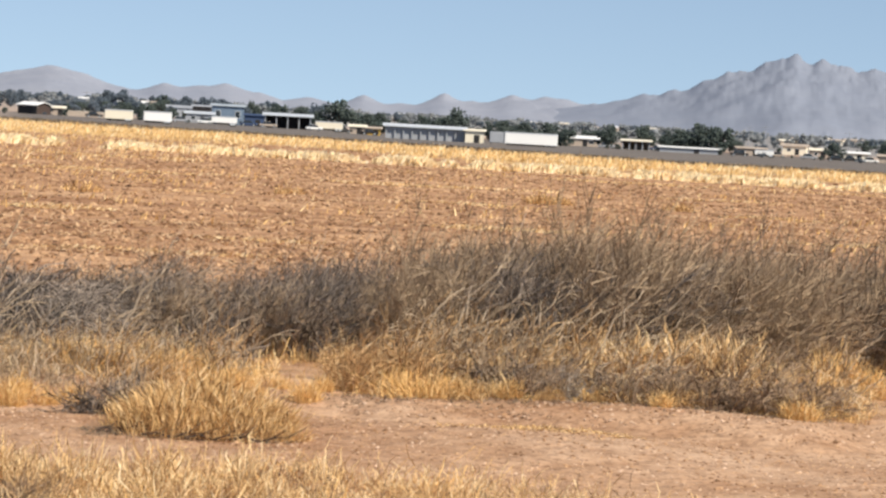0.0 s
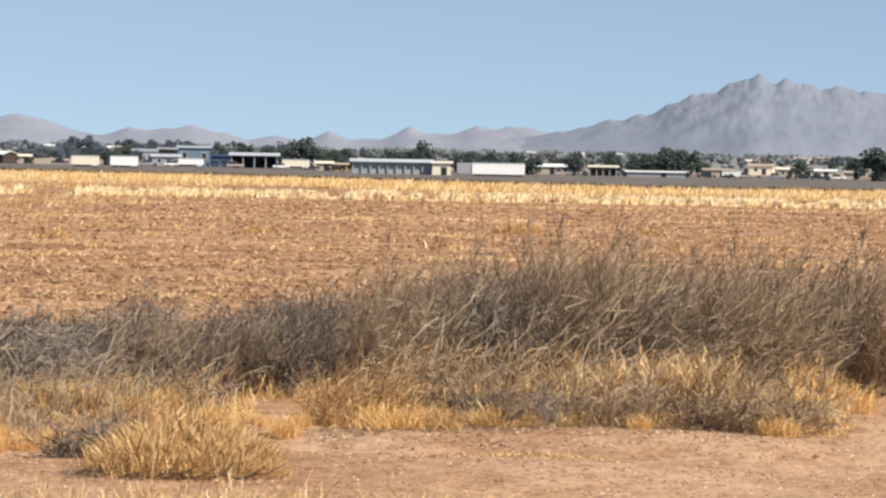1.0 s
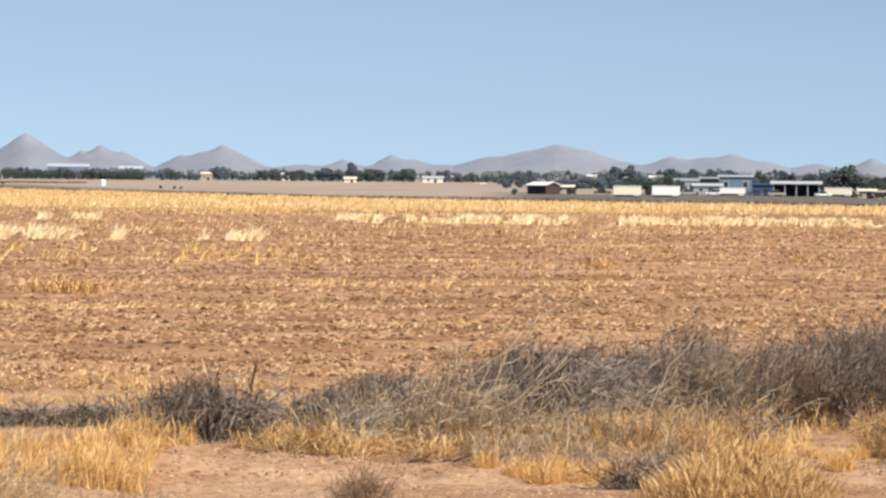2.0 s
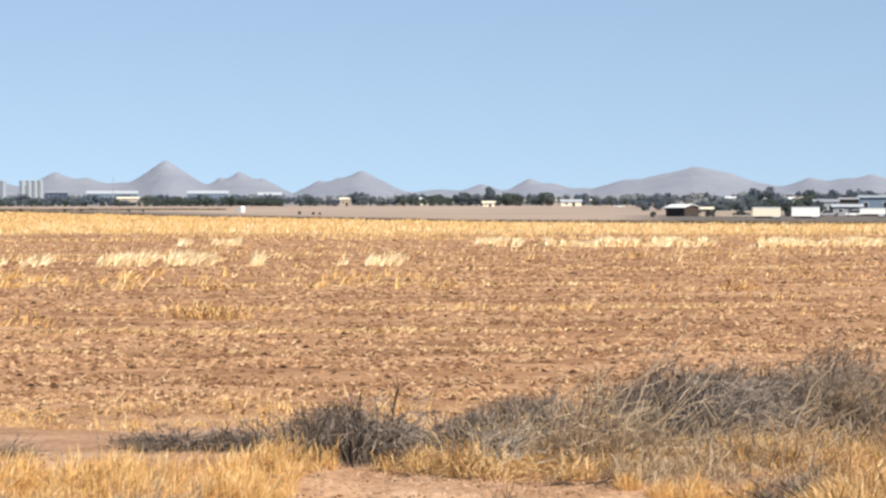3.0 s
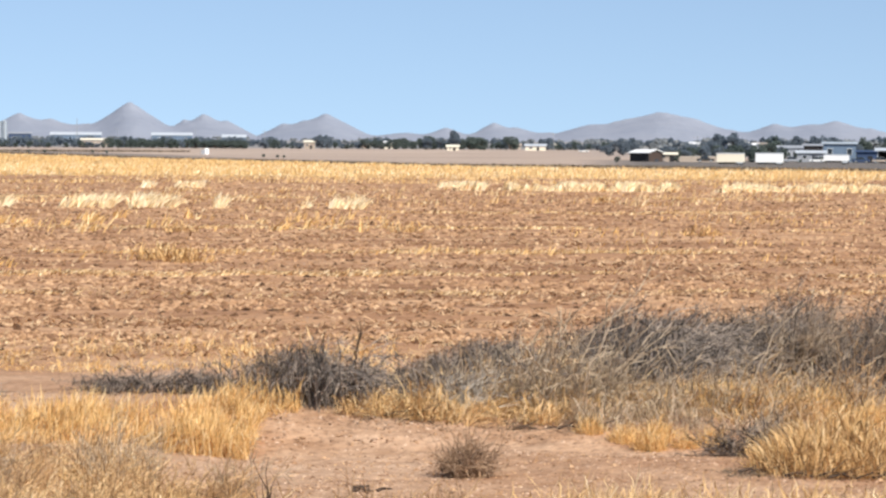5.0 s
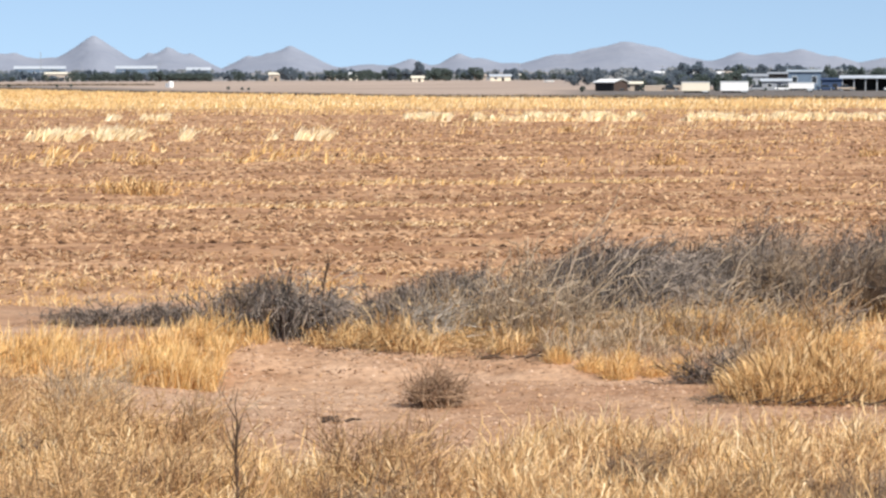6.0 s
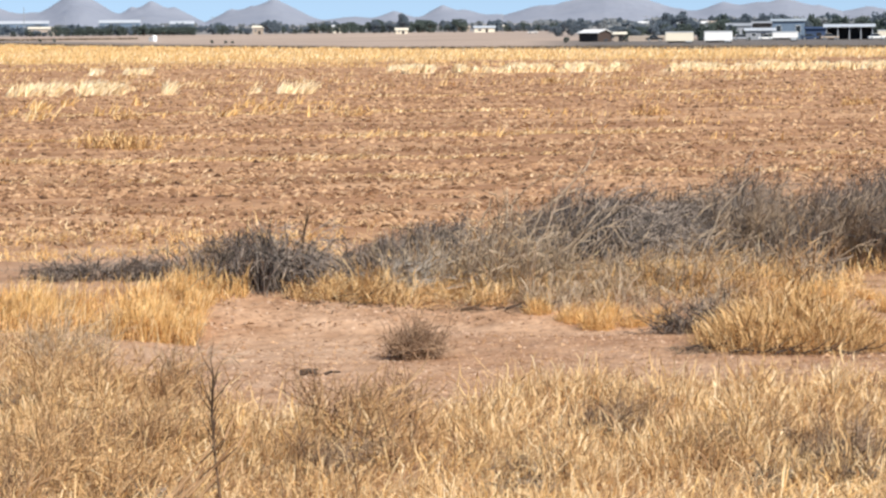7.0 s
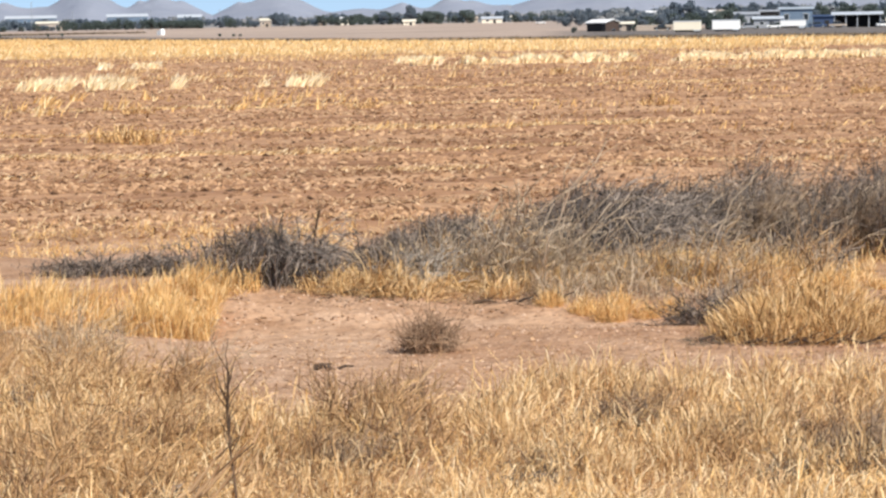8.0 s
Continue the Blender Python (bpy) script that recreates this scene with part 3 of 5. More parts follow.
def utility_pole(az, r, h, label="grey wooden utility pole with a crossarm"):
    ob = thing("utility_pole", az, r, 0, label, "pole", "poles along the far roads")
    bm = bmesh.new()
    rod(bm, (0, 0, -0.3), (0, 0, h), 0.12, 0.08)
    part("pole", bm, STEEL, ob)
    part("crossarm", boxes((-1.2, 1.2, -0.2, -0.13, h - 0.75, h - 0.63)), STEEL, ob)
    return ob


# -- trees: trunk, limbs and a crown of small leaf clumps --


def tree_meshes(seed, wide, lift=0.22, leaves=520, leaf=1.0):
    """Trunk with limbs, and a crown of small clumps, for a tree of height 1."""
    g = np.random.default_rng(seed)
    n = 8
    top = np.stack([g.normal(0, wide * 0.4, n), g.normal(0, wide * 0.4, n), g.uniform(0.45, 0.82, n)], -1)
    u = np.linspace(0, 1, 5)[None, :, None]
    fork = np.array([0, 0, lift + 0.05])
    limbs = fork + (top[:, None] - fork) * u + np.array([0, 0, 0.06]) * np.sin(u * np.pi)
    trunk = (np.array([0.02, 0.01, lift + 0.12]) * u)[0][None] + np.array([0, 0, -0.03])
    wood = joined([tubes(trunk, np.array([0.04]), 0.4), tubes(limbs, np.full(n, 0.02), 0.7)])
    lumps = np.concatenate([top, np.stack([g.normal(0, wide * 0.42, 9), g.normal(0, wide * 0.42, 9), g.uniform(lift + 0.12, 0.6, 9)], -1)])
    size = g.uniform(0.16, 0.26, len(lumps)) * (0.55 + wide)
    pick = g.integers(0, len(lumps), leaves)
    off = g.normal(0, 1, (leaves, 3))
    off /= np.linalg.norm(off, axis=1, keepdims=True)
    c = lumps[pick] + off * (size[pick] * g.uniform(0.2, 1.05, leaves) ** 0.6)[:, None] * np.array([1, 1, 0.85])
    c[:, 2] = np.clip(c[:, 2], lift + 0.03, 0.97)
    octa = np.array([(1, 0, 0), (-1, 0, 0), (0, 1, 0), (0, -1, 0), (0, 0, 1), (0, 0, -1)], float)
    v = c[:, None] + octa[None] * g.uniform(0.02, 0.075, (leaves, 6, 1)) * (0.6 + 0.8 * wide) * leaf
    tri = np.array([(0, 2, 4), (2, 1, 4), (1, 3, 4), (3, 0, 4), (2, 0, 5), (1, 2, 5), (3, 1, 5), (0, 3, 5)])
    f = (np.arange(leaves) * 6)[:, None, None] + tri[None]
    return wood, (v.reshape(-1, 3), f.reshape(-1, 3))


TREES = {}
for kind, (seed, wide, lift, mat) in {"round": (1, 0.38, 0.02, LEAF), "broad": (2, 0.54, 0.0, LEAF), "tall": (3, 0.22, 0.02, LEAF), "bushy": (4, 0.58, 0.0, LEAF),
                                      "grey": (5, 0.42, 0.06, LEAF_HAZE_GREY), "grey_low": (6, 0.75, 0.02, LEAF_HAZE_GREY), "grey_tall": (7, 0.22, 0.08, LEAF_HAZE_GREY)}.items():
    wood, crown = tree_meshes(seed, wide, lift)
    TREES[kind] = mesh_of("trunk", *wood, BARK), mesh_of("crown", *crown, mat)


def tree(az, r, h, kind, label="dusty dark green farm tree with rounded crown", group="trees round the farmyards"):
    ob = thing("tree", az, r, (az * 137.0) % 360, label, "tree", group)
    ob.matrix_basis = ob.matrix_basis @ Matrix.Scale(h * 1.12, 4)
    for name, me in zip(("trunk", "crown"), TREES[kind]):
        new(name, me).parent = ob
    return ob


# -- yards beside the far road --
house(-7.98, 660, 5.0, 4.6, 1.75, DARK, WHITE, "small dark board shed with a white metal roof", -40, 0.7, 0, "x", "shed", BRICKISH)
house(-8.42, 665, 2.4, 3, 1.45, TAN, CREAM, "small tan shed beside the dark shed", 0, 0.4, 0, "x", "shed")
yard_wall(-8.95, 655, 8.4, 1.15, "low grey block wall along the farmyard")
box_trailer(-9.5, 520, 4.6, 1.95, CREAM, "cream box trailer parked at the field edge", 0.0, 0.4)
box_trailer(-10.2, 520, 4.6, 2.0, WHITE, "white box trailer parked at the field edge", 0.0, 0.4)
box_trailer(-11.4, 570, 4.6, 1.75, WHITE, "short white box trailer beside blue-grey sheds", 0.0, 0.6)
house(-11.46, 690, 7.0, 6, 3.9, BLUE, ZINC, "two-storey blue-grey metal building", 0, 0.4, 3, "x", "building")
house(-11.96, 665, 4.4, 4, 2.2, NAVY, NAVY, "low dark blue metal shed beside hay barn", 0, 0.3, 0, "x", "shed")
house(-10.98, 800, 4.6, 5, 3.3, DARK, STEEL, "dark shed with a grey roof behind trailers", 0, 0.4, 0, "x", "shed")
house(-10.95, 680, 6.0, 5, 1.9, STEEL, SILVER, "grey metal workshop with a low roof", 0, 0.5, 2, "x", "workshop")
house(-10.6, 900, 8.0, 6, 2.4, STEEL, STEEL, "grey shed behind trees", 0, 0.7, 2, "x", "shed")
open_barn(-12.55, 640, 9.4, 7, 2.45, SILVER, DARK, "open-fronted hay barn with a pale metal roof", 4, 0, 0.5, 4.0)
box_trailer(-13.3, 620, 5.4, 1.95, CREAM, "cream travel trailer parked in the yard", 0.0, 0.55)
car(-13.03, 612, 8, WHITE, "white pickup parked in the farmyard", 3.9)
house(-13.82, 630, 3.2, 2.2, 1.4, TAN, CREAM, "small tan stucco pump house", 0, 0.4, 0, "x", "shed")
house(-14.12, 632, 2.6, 2.0, 1.3, YELLOW, TAN, "small ochre yard shed", 0, 0.3, 0, "x", "shed")
open_barn(-15.05, 560, 14.1, 3.0, 2.1, SILVER, STEEL, "long pale-roofed barn with grey stall posts", 9, 0, 0.45, 0.4)
house(-15.95, 560, 3.3, 5.4, 2.05, CREAM, CREAM, "cream end building beside the long barn", 0, 0.3, 1, "x", "building")
box_trailer(-16.98, 555, 9.3, 2.3, WHITE, "long white box trailer with a grey front unit", 2.7, 0.25)
house(-17.88, 690, 7.6, 5.5, 1.6, TAN, WHITE, "low house with a white roof", 0, 0.6, 3)
open_barn(-18.88, 660, 5.8, 5, 1.75, CREAM, TAN, "tan carport with a pale roof", 4, 0, 0.3)
house(-19.85, 640, 12.0, 3.0, 0.95, STEEL, WHITE, "long low white-roofed shed", 0, 0.2, 0, "x", "shed")
house(-20.95, 700, 6.5, 5, 1.5, TAN, TAN, "tan stucco house with a flat roof", 6, 0.3, 3)
box_trailer(-21.2, 640, 3.8, 1.5, WHITE, "small white cargo trailer", 0, 0.5)
house(-21.75, 760, 5.6, 5, 2.0, CREAM, TAN, "cream stucco house among desert trees", -5, 0.5, 2)
house(-22.2, 720, 4.6, 5, 1.7, TAN, CREAM, "tan house with a pale roof", 3, 0.5, 2)
house(-22.85, 720, 5.6, 5, 1.5, CREAM, WHITE, "low cream house with a white roof", 0, 0.4, 3)
house(-23.4, 700, 3.6, 5, 1.4, TAN, TAN, "small tan stucco outbuilding", 0, 0.4, 1, "x", "shed")
house(-25.2, 720, 7, 5, 1.8, TAN, CREAM, "tan house behind a hedge of trees", 0, 0.5, 2)
car(-20.75, 625, 5, DARK, "dark car parked beside low sheds")
car(-22.0, 660, -4, STEEL, "grey car parked beside houses")
car(-22.5, 650, 3, DARK, "dark pickup parked beside houses", 4.8)
car(-23.1, 650, 0, WHITE, "white car parked beside houses")
car(-11.05, 628, 3, WHITE, "white van in front of the grey workshop", 3.6)
car(-6.85, 1100, 0, WHITE, "white car on the far farm road", 4.2)

for az, r, h, kind in ((-13.45, 655, 4.9, "broad"), (-13.05, 680, 3.0, "round"), (-13.95, 665, 3.2, "bushy"), (-14.2, 690, 3.6, "broad"), (-14.6, 670, 2.6, "bushy"), (-15.0, 700, 3.5, "broad"),
                       (-15.35, 705, 3.3, "bushy"), (-15.58, 660, 5.0, "round"), (-16.2, 690, 3.3, "tall"), (-16.45, 690, 3.5, "broad"), (-16.85, 700, 3.3, "broad"), (-17.3, 650, 3.4, "broad"),
                       (-17.6, 640, 2.6, "bushy"), (-18.38, 640, 3.7, "round"), (-19.0, 740, 3.8, "broad"), (-19.45, 690, 3.6, "tall"), (-19.65, 665, 3.5, "bushy"), (-20.05, 660, 4.6, "broad")):
    tree(az, r, h * 1.22, kind)
for az, r, h, kind in ((-20.35, 660, 4.2, "bushy"), (-20.6, 720, 3.0, "round"), (-22.45, 700, 2.8, "broad"), (-23.0, 760, 3.4, "tall"), (-23.3, 740, 3.2, "tall"), (-23.75, 640, 5.0, "broad"), (-24.1, 640, 4.6, "bushy"),
                       (-24.6, 650, 5.2, "broad"), (-25.2, 660, 4.4, "round"), (-9.55, 660, 2.6, "bushy"), (-9.95, 655, 2.5, "bushy"), (-10.45, 650, 2.2, "round")):
    tree(az, r, h * 1.22, kind)
tree(-10.3, 950, 5.6, "tall")
yard_bush = np.random.default_rng(31)
for k in range(26):
    tree(-7.4 - 0.62 * k + yard_bush.normal(0, 0.15), yard_bush.uniform(610, 668), yard_bush.uniform(0.5, 1.25), ("bushy", "grey_low", "round")[k % 3], "low dark desert bush in the farmyard", "bushes about the farmyards")
for k, (az, r) in enumerate(((-9.05, 648), (-10.62, 640), (-11.85, 636), (-12.2, 634), (-13.55, 622), (-14.05, 628), (-18.35, 650), (-19.3, 655), (-21.45, 668), (-22.75, 660))):
    car(az, r, 6 * math.sin(k * 2.1), (DARK, STEEL, NAVY, TAN, DARK)[k % 5], ("dark", "grey", "dark blue", "tan", "black")[k % 5] + " car parked among farmyard sheds", (4.4, 4.8, 4.2)[k % 3])
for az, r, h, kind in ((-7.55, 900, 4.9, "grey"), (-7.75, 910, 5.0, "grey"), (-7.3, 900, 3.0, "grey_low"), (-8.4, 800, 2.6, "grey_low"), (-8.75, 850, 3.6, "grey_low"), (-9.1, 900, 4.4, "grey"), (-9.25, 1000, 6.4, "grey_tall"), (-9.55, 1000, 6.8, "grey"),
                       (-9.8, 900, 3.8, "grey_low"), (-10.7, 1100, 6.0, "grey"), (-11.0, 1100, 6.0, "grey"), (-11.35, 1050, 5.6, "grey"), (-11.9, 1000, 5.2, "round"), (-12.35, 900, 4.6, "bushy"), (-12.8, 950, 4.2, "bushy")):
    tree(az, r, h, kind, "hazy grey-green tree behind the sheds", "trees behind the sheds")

# -- tree line and buildings across the far left land --
far_rows = []


def windbreak(az0, az1, low, high, step, r=1300, kinds=("grey_low", "bushy", "grey_low", "grey")):
    """Trees side by side, their height swinging between low and high; the farthest rows are gathered into one mesh."""
    for k in range(int((az0 - az1) / step) + 1):
        az = az0 - k * step + 0.3 * step * math.sin(k * 7.3 + az0)
        h = low + (high - low) * abs(math.sin(k * 2.7 + az0)) ** 2.5
        far = r + 25 * math.sin(k * 1.9)
        if r < 1400:
            tree(az, far, h, kinds[(k + int(r)) % len(kinds)], "hazy tree in a far windbreak", "far windbreak")
            continue
        wood, crown = tree_meshes(300 + k % 9, (0.45, 0.7, 0.3)[k % 3], 0.03, 160, 1.6)
        x, y = polar(az, far)
        far_rows.append((crown[0] * h * 1.1 * float(spread(far)) + settle(x, y, float(land(x, y))), crown[1]))


windbreak(4.4, 2.75, 1.8, 2.8, 0.10, 1300, ("bushy", "grey_low"))
windbreak(2.5, 1.75, 1.6, 2.6, 0.11, 1300, ("bushy", "grey_low"))
windbreak(1.75, 0.1, 2.6, 3.7, 0.07, 1300, ("bushy", "round", "bushy", "grey"))
windbreak(0.02, -0.72, 2.8, 3.1, 0.055, 1290, ("bushy", "bushy", "round"))
windbreak(-1.05, -1.75, 2.4, 3.6, 0.10, 1300, ("bushy", "grey_low", "round"))
windbreak(-2.3, -3.1, 1.8, 4.0, 0.12, 1300, ("bushy", "round", "grey_low"))
windbreak(-3.15, -3.65, 3.2, 4.2, 0.11, 1300, ("bushy", "round"))
windbreak(-3.75, -5.7, 2.4, 5.0, 0.11, 1300, ("bushy", "round", "bushy", "grey"))
windbreak(-6.2, -7.3, 2.2, 3.2, 0.10, 1300, ("bushy", "grey_low", "bushy"))
windbreak(4.6, -0.9, 3.4, 4.9, 0.09, 1480)
windbreak(-1.0, -8.2, 2.4, 5.0, 0.14, 1600)
windbreak(-8.3, -9.3, 2.2, 3.2, 0.13, 770, ("bushy", "round", "grey_low"))
windbreak(-9.4, -13.0, 2.0, 3.7, 0.22, 800, ("bushy", "grey", "round"))
windbreak(-13.8, -20.2, 1.9, 3.1, 0.2, 745, ("bushy", "round", "broad", "bushy"))
windbreak(-20.6, -25.6, 1.3, 2.2, 0.45, 780, ("bushy", "grey_low", "round"))
windbreak(-8.4, -13.4, 3.2, 6.4, 0.14, 1450)
windbreak(-13.2, -26.0, 2.4, 4.6, 0.15, 1450)
tagged(new("distant_windbreaks", mesh_of("distant_windbreaks", *joined(far_rows), LEAF_HAZE_GREY)), "hazy grey-green tree rows behind the farmyards", "trees", kind="stuff")
for az, r, h, kind in ((-4.47, 1250, 7.6, "grey_tall"), (-4.53, 1255, 6.6, "grey_tall"), (-2.06, 1280, 5.7, "grey"), (-2.18, 1285, 5.6, "grey"), (-3.99, 1280, 5.0, "grey"), (-4.25, 1280, 4.8, "grey"), (-4.97, 1270, 4.6, "broad")):
    tree(az, r, h, kind, "tall hazy tree in a far windbreak", "far windbreak")
for az, r, w, h, wm, rm in ((-5.97, 1240, 8, 1.7, CREAM, SILVER), (-5.6, 1345, 5, 1.6, TAN, TAN), (-4.47, 1200, 4.5, 1.3, CREAM, CREAM), (-4.85, 1340, 5, 1.8, TAN, CREAM), (-1.87, 1290, 4.4, 2.6, TAN, CREAM), (-2.9, 1340, 4, 1.5, TAN, TAN),
                            (2.0, 1420, 12.6, 2.9, TAN, CREAM), (-3.3, 1345, 3.5, 2.4, CREAM, WHITE), (-6.4, 1340, 4, 1.7, TAN, CREAM)):
    house(az, r, w, 7, h, wm, rm, "low pale farmhouse before a windbreak", 0, 0.8, 2)
for az, w, h, mat in ((0.62, 24, 5.2, BLUE), (2.35, 30, 5.2, BLUE), (-0.5, 14, 4.2, BLUE)):
    house(az, 1900, w, 14, h, mat, SILVER, "long pale metal warehouse in the haze", 0, 1.7, 4, "x", "warehouse")
house(3.35, 1560, 10.9, 8, 5.6, NAVY, STEEL, "dark blue-grey metal shed beside silos", 0, 0.7, 3, "x", "shed")


def silo(az, r, w, h):
    ob = thing("grain_silo", az, r, 0, "pale galvanised steel grain silo with ribbed wall", "silo", "row of silos")
    bm = bmesh.new()
    rod(bm, (0, 0, -0.5), (0, 0, h), w / 2, sides=24)
    part("drum", bm, ZINC, ob)
    for z in np.arange(1.0, h, 1.4):
        bm = bmesh.new()
        rod(bm, (0, 0, z - 0.08), (0, 0, z + 0.08), w / 2 + 0.06, sides=24)
        part("hoop", bm, STEEL, ob)
    bm = bmesh.new()
    rod(bm, (0, 0, h), (0, 0, h + w * 0.22), w / 2 + 0.15, 0.4, 24)
    part("cap", bm, ZINC, ob)
    part("ladder", boxes((-0.25, 0.25, -w / 2 - 0.2, -w / 2 - 0.08, 0, h)), STEEL, ob)


for az in (3.63, 3.735, 3.84, 3.96, 4.3):
    silo(az, 1520, 2.6, 11.4)
mast = thing("lattice_mast", 2.33, 1500, 0, "thin grey lattice mast beside long warehouses", "mast")
for x, y in ((-0.4, -0.4), (0.4, -0.4), (0.4, 0.4), (-0.4, 0.4)):
    bm = bmesh.new()
    rod(bm, (x, y, -0.3), (x * 0.3, y * 0.3, 13.0), 0.12, 0.08, 6)
    part("leg", bm, STEEL, mast)
for az, r, h in ((1.6, 1700, 9), (-1.05, 1500, 8), (0.2, 1600, 8.5), (-6.3, 1200, 7), (-11.2, 760, 4.8), (-8.9, 900, 6), (-14.0, 800, 5), (-18.1, 900, 6), (-21.2, 900, 7), (-22.7, 900, 6.5), (-20.9, 1100, 7)):
    utility_pole(az, r, h)

# -- hazy town rising towards the mountains --
town = np.random.default_rng(21)
far_crowns = []
for k in range(720):
    az, r = (town.uniform(-26, -7.0), 1000 + 2000 * town.uniform() ** 0.8) if k < 560 else (town.uniform(-8.5, 5.5), town.uniform(1750, 3000))
    h = town.uniform(1.8, 4.6)
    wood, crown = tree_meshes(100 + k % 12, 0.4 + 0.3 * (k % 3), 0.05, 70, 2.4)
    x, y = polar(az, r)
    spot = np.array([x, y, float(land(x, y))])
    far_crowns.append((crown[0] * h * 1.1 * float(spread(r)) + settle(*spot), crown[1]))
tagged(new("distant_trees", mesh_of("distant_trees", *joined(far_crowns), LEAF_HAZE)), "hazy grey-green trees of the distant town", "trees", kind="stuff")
for k in range(46):
    az, r = town.uniform(-25.5, -8.9), town.uniform(1300, 2900)
    w = town.uniform(6, 14)
    wm, rm = ((TAN, CREAM), (CREAM, TAN), (STEEL, WHITE), (TAN, TAN), (STEEL, CREAM))[k % 5]
    house(az, r, w, 9, town.uniform(1.6, 2.8), wm, rm, "pale low house in the distant town", town.uniform(-30, 30), 0.7, 2)

pipe = thing("standpipe", 0.0, 860, 0, "white irrigation standpipe with a grey valve box", "standpipe")
bm = bmesh.new()
rod(bm, (0, 0, -0.3), (0, 0, 1.45), 0.7, sides=16)
rod(bm, (0, 0, 1.45), (0, 0, 1.75), 0.7, 0.25, 16)
part("pipe", bm, WHITE, pipe)
part("valve_box", boxes((-1.5, -0.7, -0.4, 0.4, -0.2, 1.2), bevel=0.05), STEEL, pipe, "grey steel valve box")

# ---- dry plants of the verge ----


def plan_xyz(az, r):
    az, r = np.asarray(az, float), np.asarray(r, float)
    x, y = -r * np.sin(np.radians(az)), r * np.cos(np.radians(az))
    return settle(x, y, land(x, y))


def scatter(n, az0, az1, r0, r1):
    """n places spread evenly over a sector of the plan."""
    return rng.uniform(az0, az1, n), np.sqrt(rng.uniform(r0 * r0, r1 * r1, n))


def field_noise(p, scale, seed):
    return np.array([noise.fractal((a * scale, b * scale, seed), 0.8, 2.0, 3) for a, b in p[:, :2]])


def tuft_chunk(count, reach, height, width, splay=0.45, wind=(0.12, 0.0)):
    """A tuft of grass at the origin."""
    a, q = rng.uniform(0, 2 * np.pi, count), rng.uniform(0, 1, count) ** 0.7
    base = np.stack([np.cos(a) * q * reach, np.sin(a) * q * reach, np.full(count, -0.02)], -1)
    out = np.stack([np.cos(a), np.sin(a)], -1) * (q * splay)[:, None] + rng.normal(0, 0.26, (count, 2)) + np.array(wind)
    return blades(base, height * rng.uniform(0.2, 1.0, count) * (1.1 - 0.45 * q), out, width * rng.uniform(0.5, 1.5, count), 0.6, 5, 0.07, 0.4, 0.6)


def brush_chunk(stems, reach, height, twigs=7, radius=0.006, arch=0.6, wind=0.25, upright=0.5, tangle=0.05, stray=0.6):
    """A dry twiggy bush at the origin: crooked, bowed stems with side twigs."""
    a = rng.uniform(0, 2 * np.pi, stems)
    q = rng.uniform(0.05, 1, stems) ** 0.6
    h = height * rng.uniform(0.3, 1.0, stems) ** 0.8 * (1 - 0.4 * q * (1 - upright))
    out = np.stack([np.cos(a), np.sin(a)], -1) * (reach * q)[:, None]
    base = out * rng.uniform(0.1, 0.75, (stems, 1))
    k = 7
    u = np.linspace(0, 1, k)
    path = np.zeros((stems, k, 3))
    path[..., :2] = base[:, None] + (out - base)[:, None] * (u ** 1.3)[None, :, None]
    path[..., 0] += wind * height * (u ** 2)[None] * rng.uniform(-0.4, 1.6, (stems, 1))
    path[..., 2] = h[:, None] * (u * (1 + arch) - arch * u ** 2)[None] * min(1.0, 4 * arch / (1 + arch) ** 2 if arch > 1 else 1.0) - 0.03
    path += np.cumsum(rng.normal(0, tangle, path.shape), 1) * (0.3 + 0.7 * height) * u[None, :, None]
    path[..., 2] = np.maximum(path[..., 2], -0.03)
    stalks = tubes(path, np.full(stems, radius) * rng.uniform(0.5, 1.4, stems), 0.6)
    m = stems * twigs
    who = np.repeat(np.arange(stems), twigs)
    s = rng.uniform(0.05, 0.98, m) ** 0.75 * (k - 1)
    i = np.minimum(s.astype(int), k - 2)
    fr = (s - i)[:, None]
    start = path[who, i] * (1 - fr) + path[who, i + 1] * fr
    way = path[who, i + 1] - path[who, i]
    way /= np.linalg.norm(way, axis=1, keepdims=True) + 1e-9
    way = way * (1.2 - stray) + rng.normal(0, stray, (m, 3)) + np.array([wind * 0.6, 0, 0.5 * stray if stray > 0.35 else -0.1])
    length = (0.05 + 0.11 * height) * rng.uniform(0.4, 1.5, m)
    v = np.linspace(0, 1, 3)
    tw = start[:, None] + (way * length[:, None])[:, None] * v[None, :, None]
    tw += np.cumsum(rng.normal(0, 0.02, tw.shape), 1) * v[None, :, None]
    return stalks, tubes(tw, np.full(m, radius * 0.55) * rng.uniform(0.5, 1.4, m), 0.5)


def bush_meshes(n, mat, *shape):
    """n pairs of meshes: the stems and the twigs of a bush."""
    made = []
    for _ in range(n):
        stalks, fine = brush_chunk(*shape)
        made.append((mesh_of("dry_stem", *stalks, mat), mesh_of("dry_foliage", *fine, mat)))
    return made


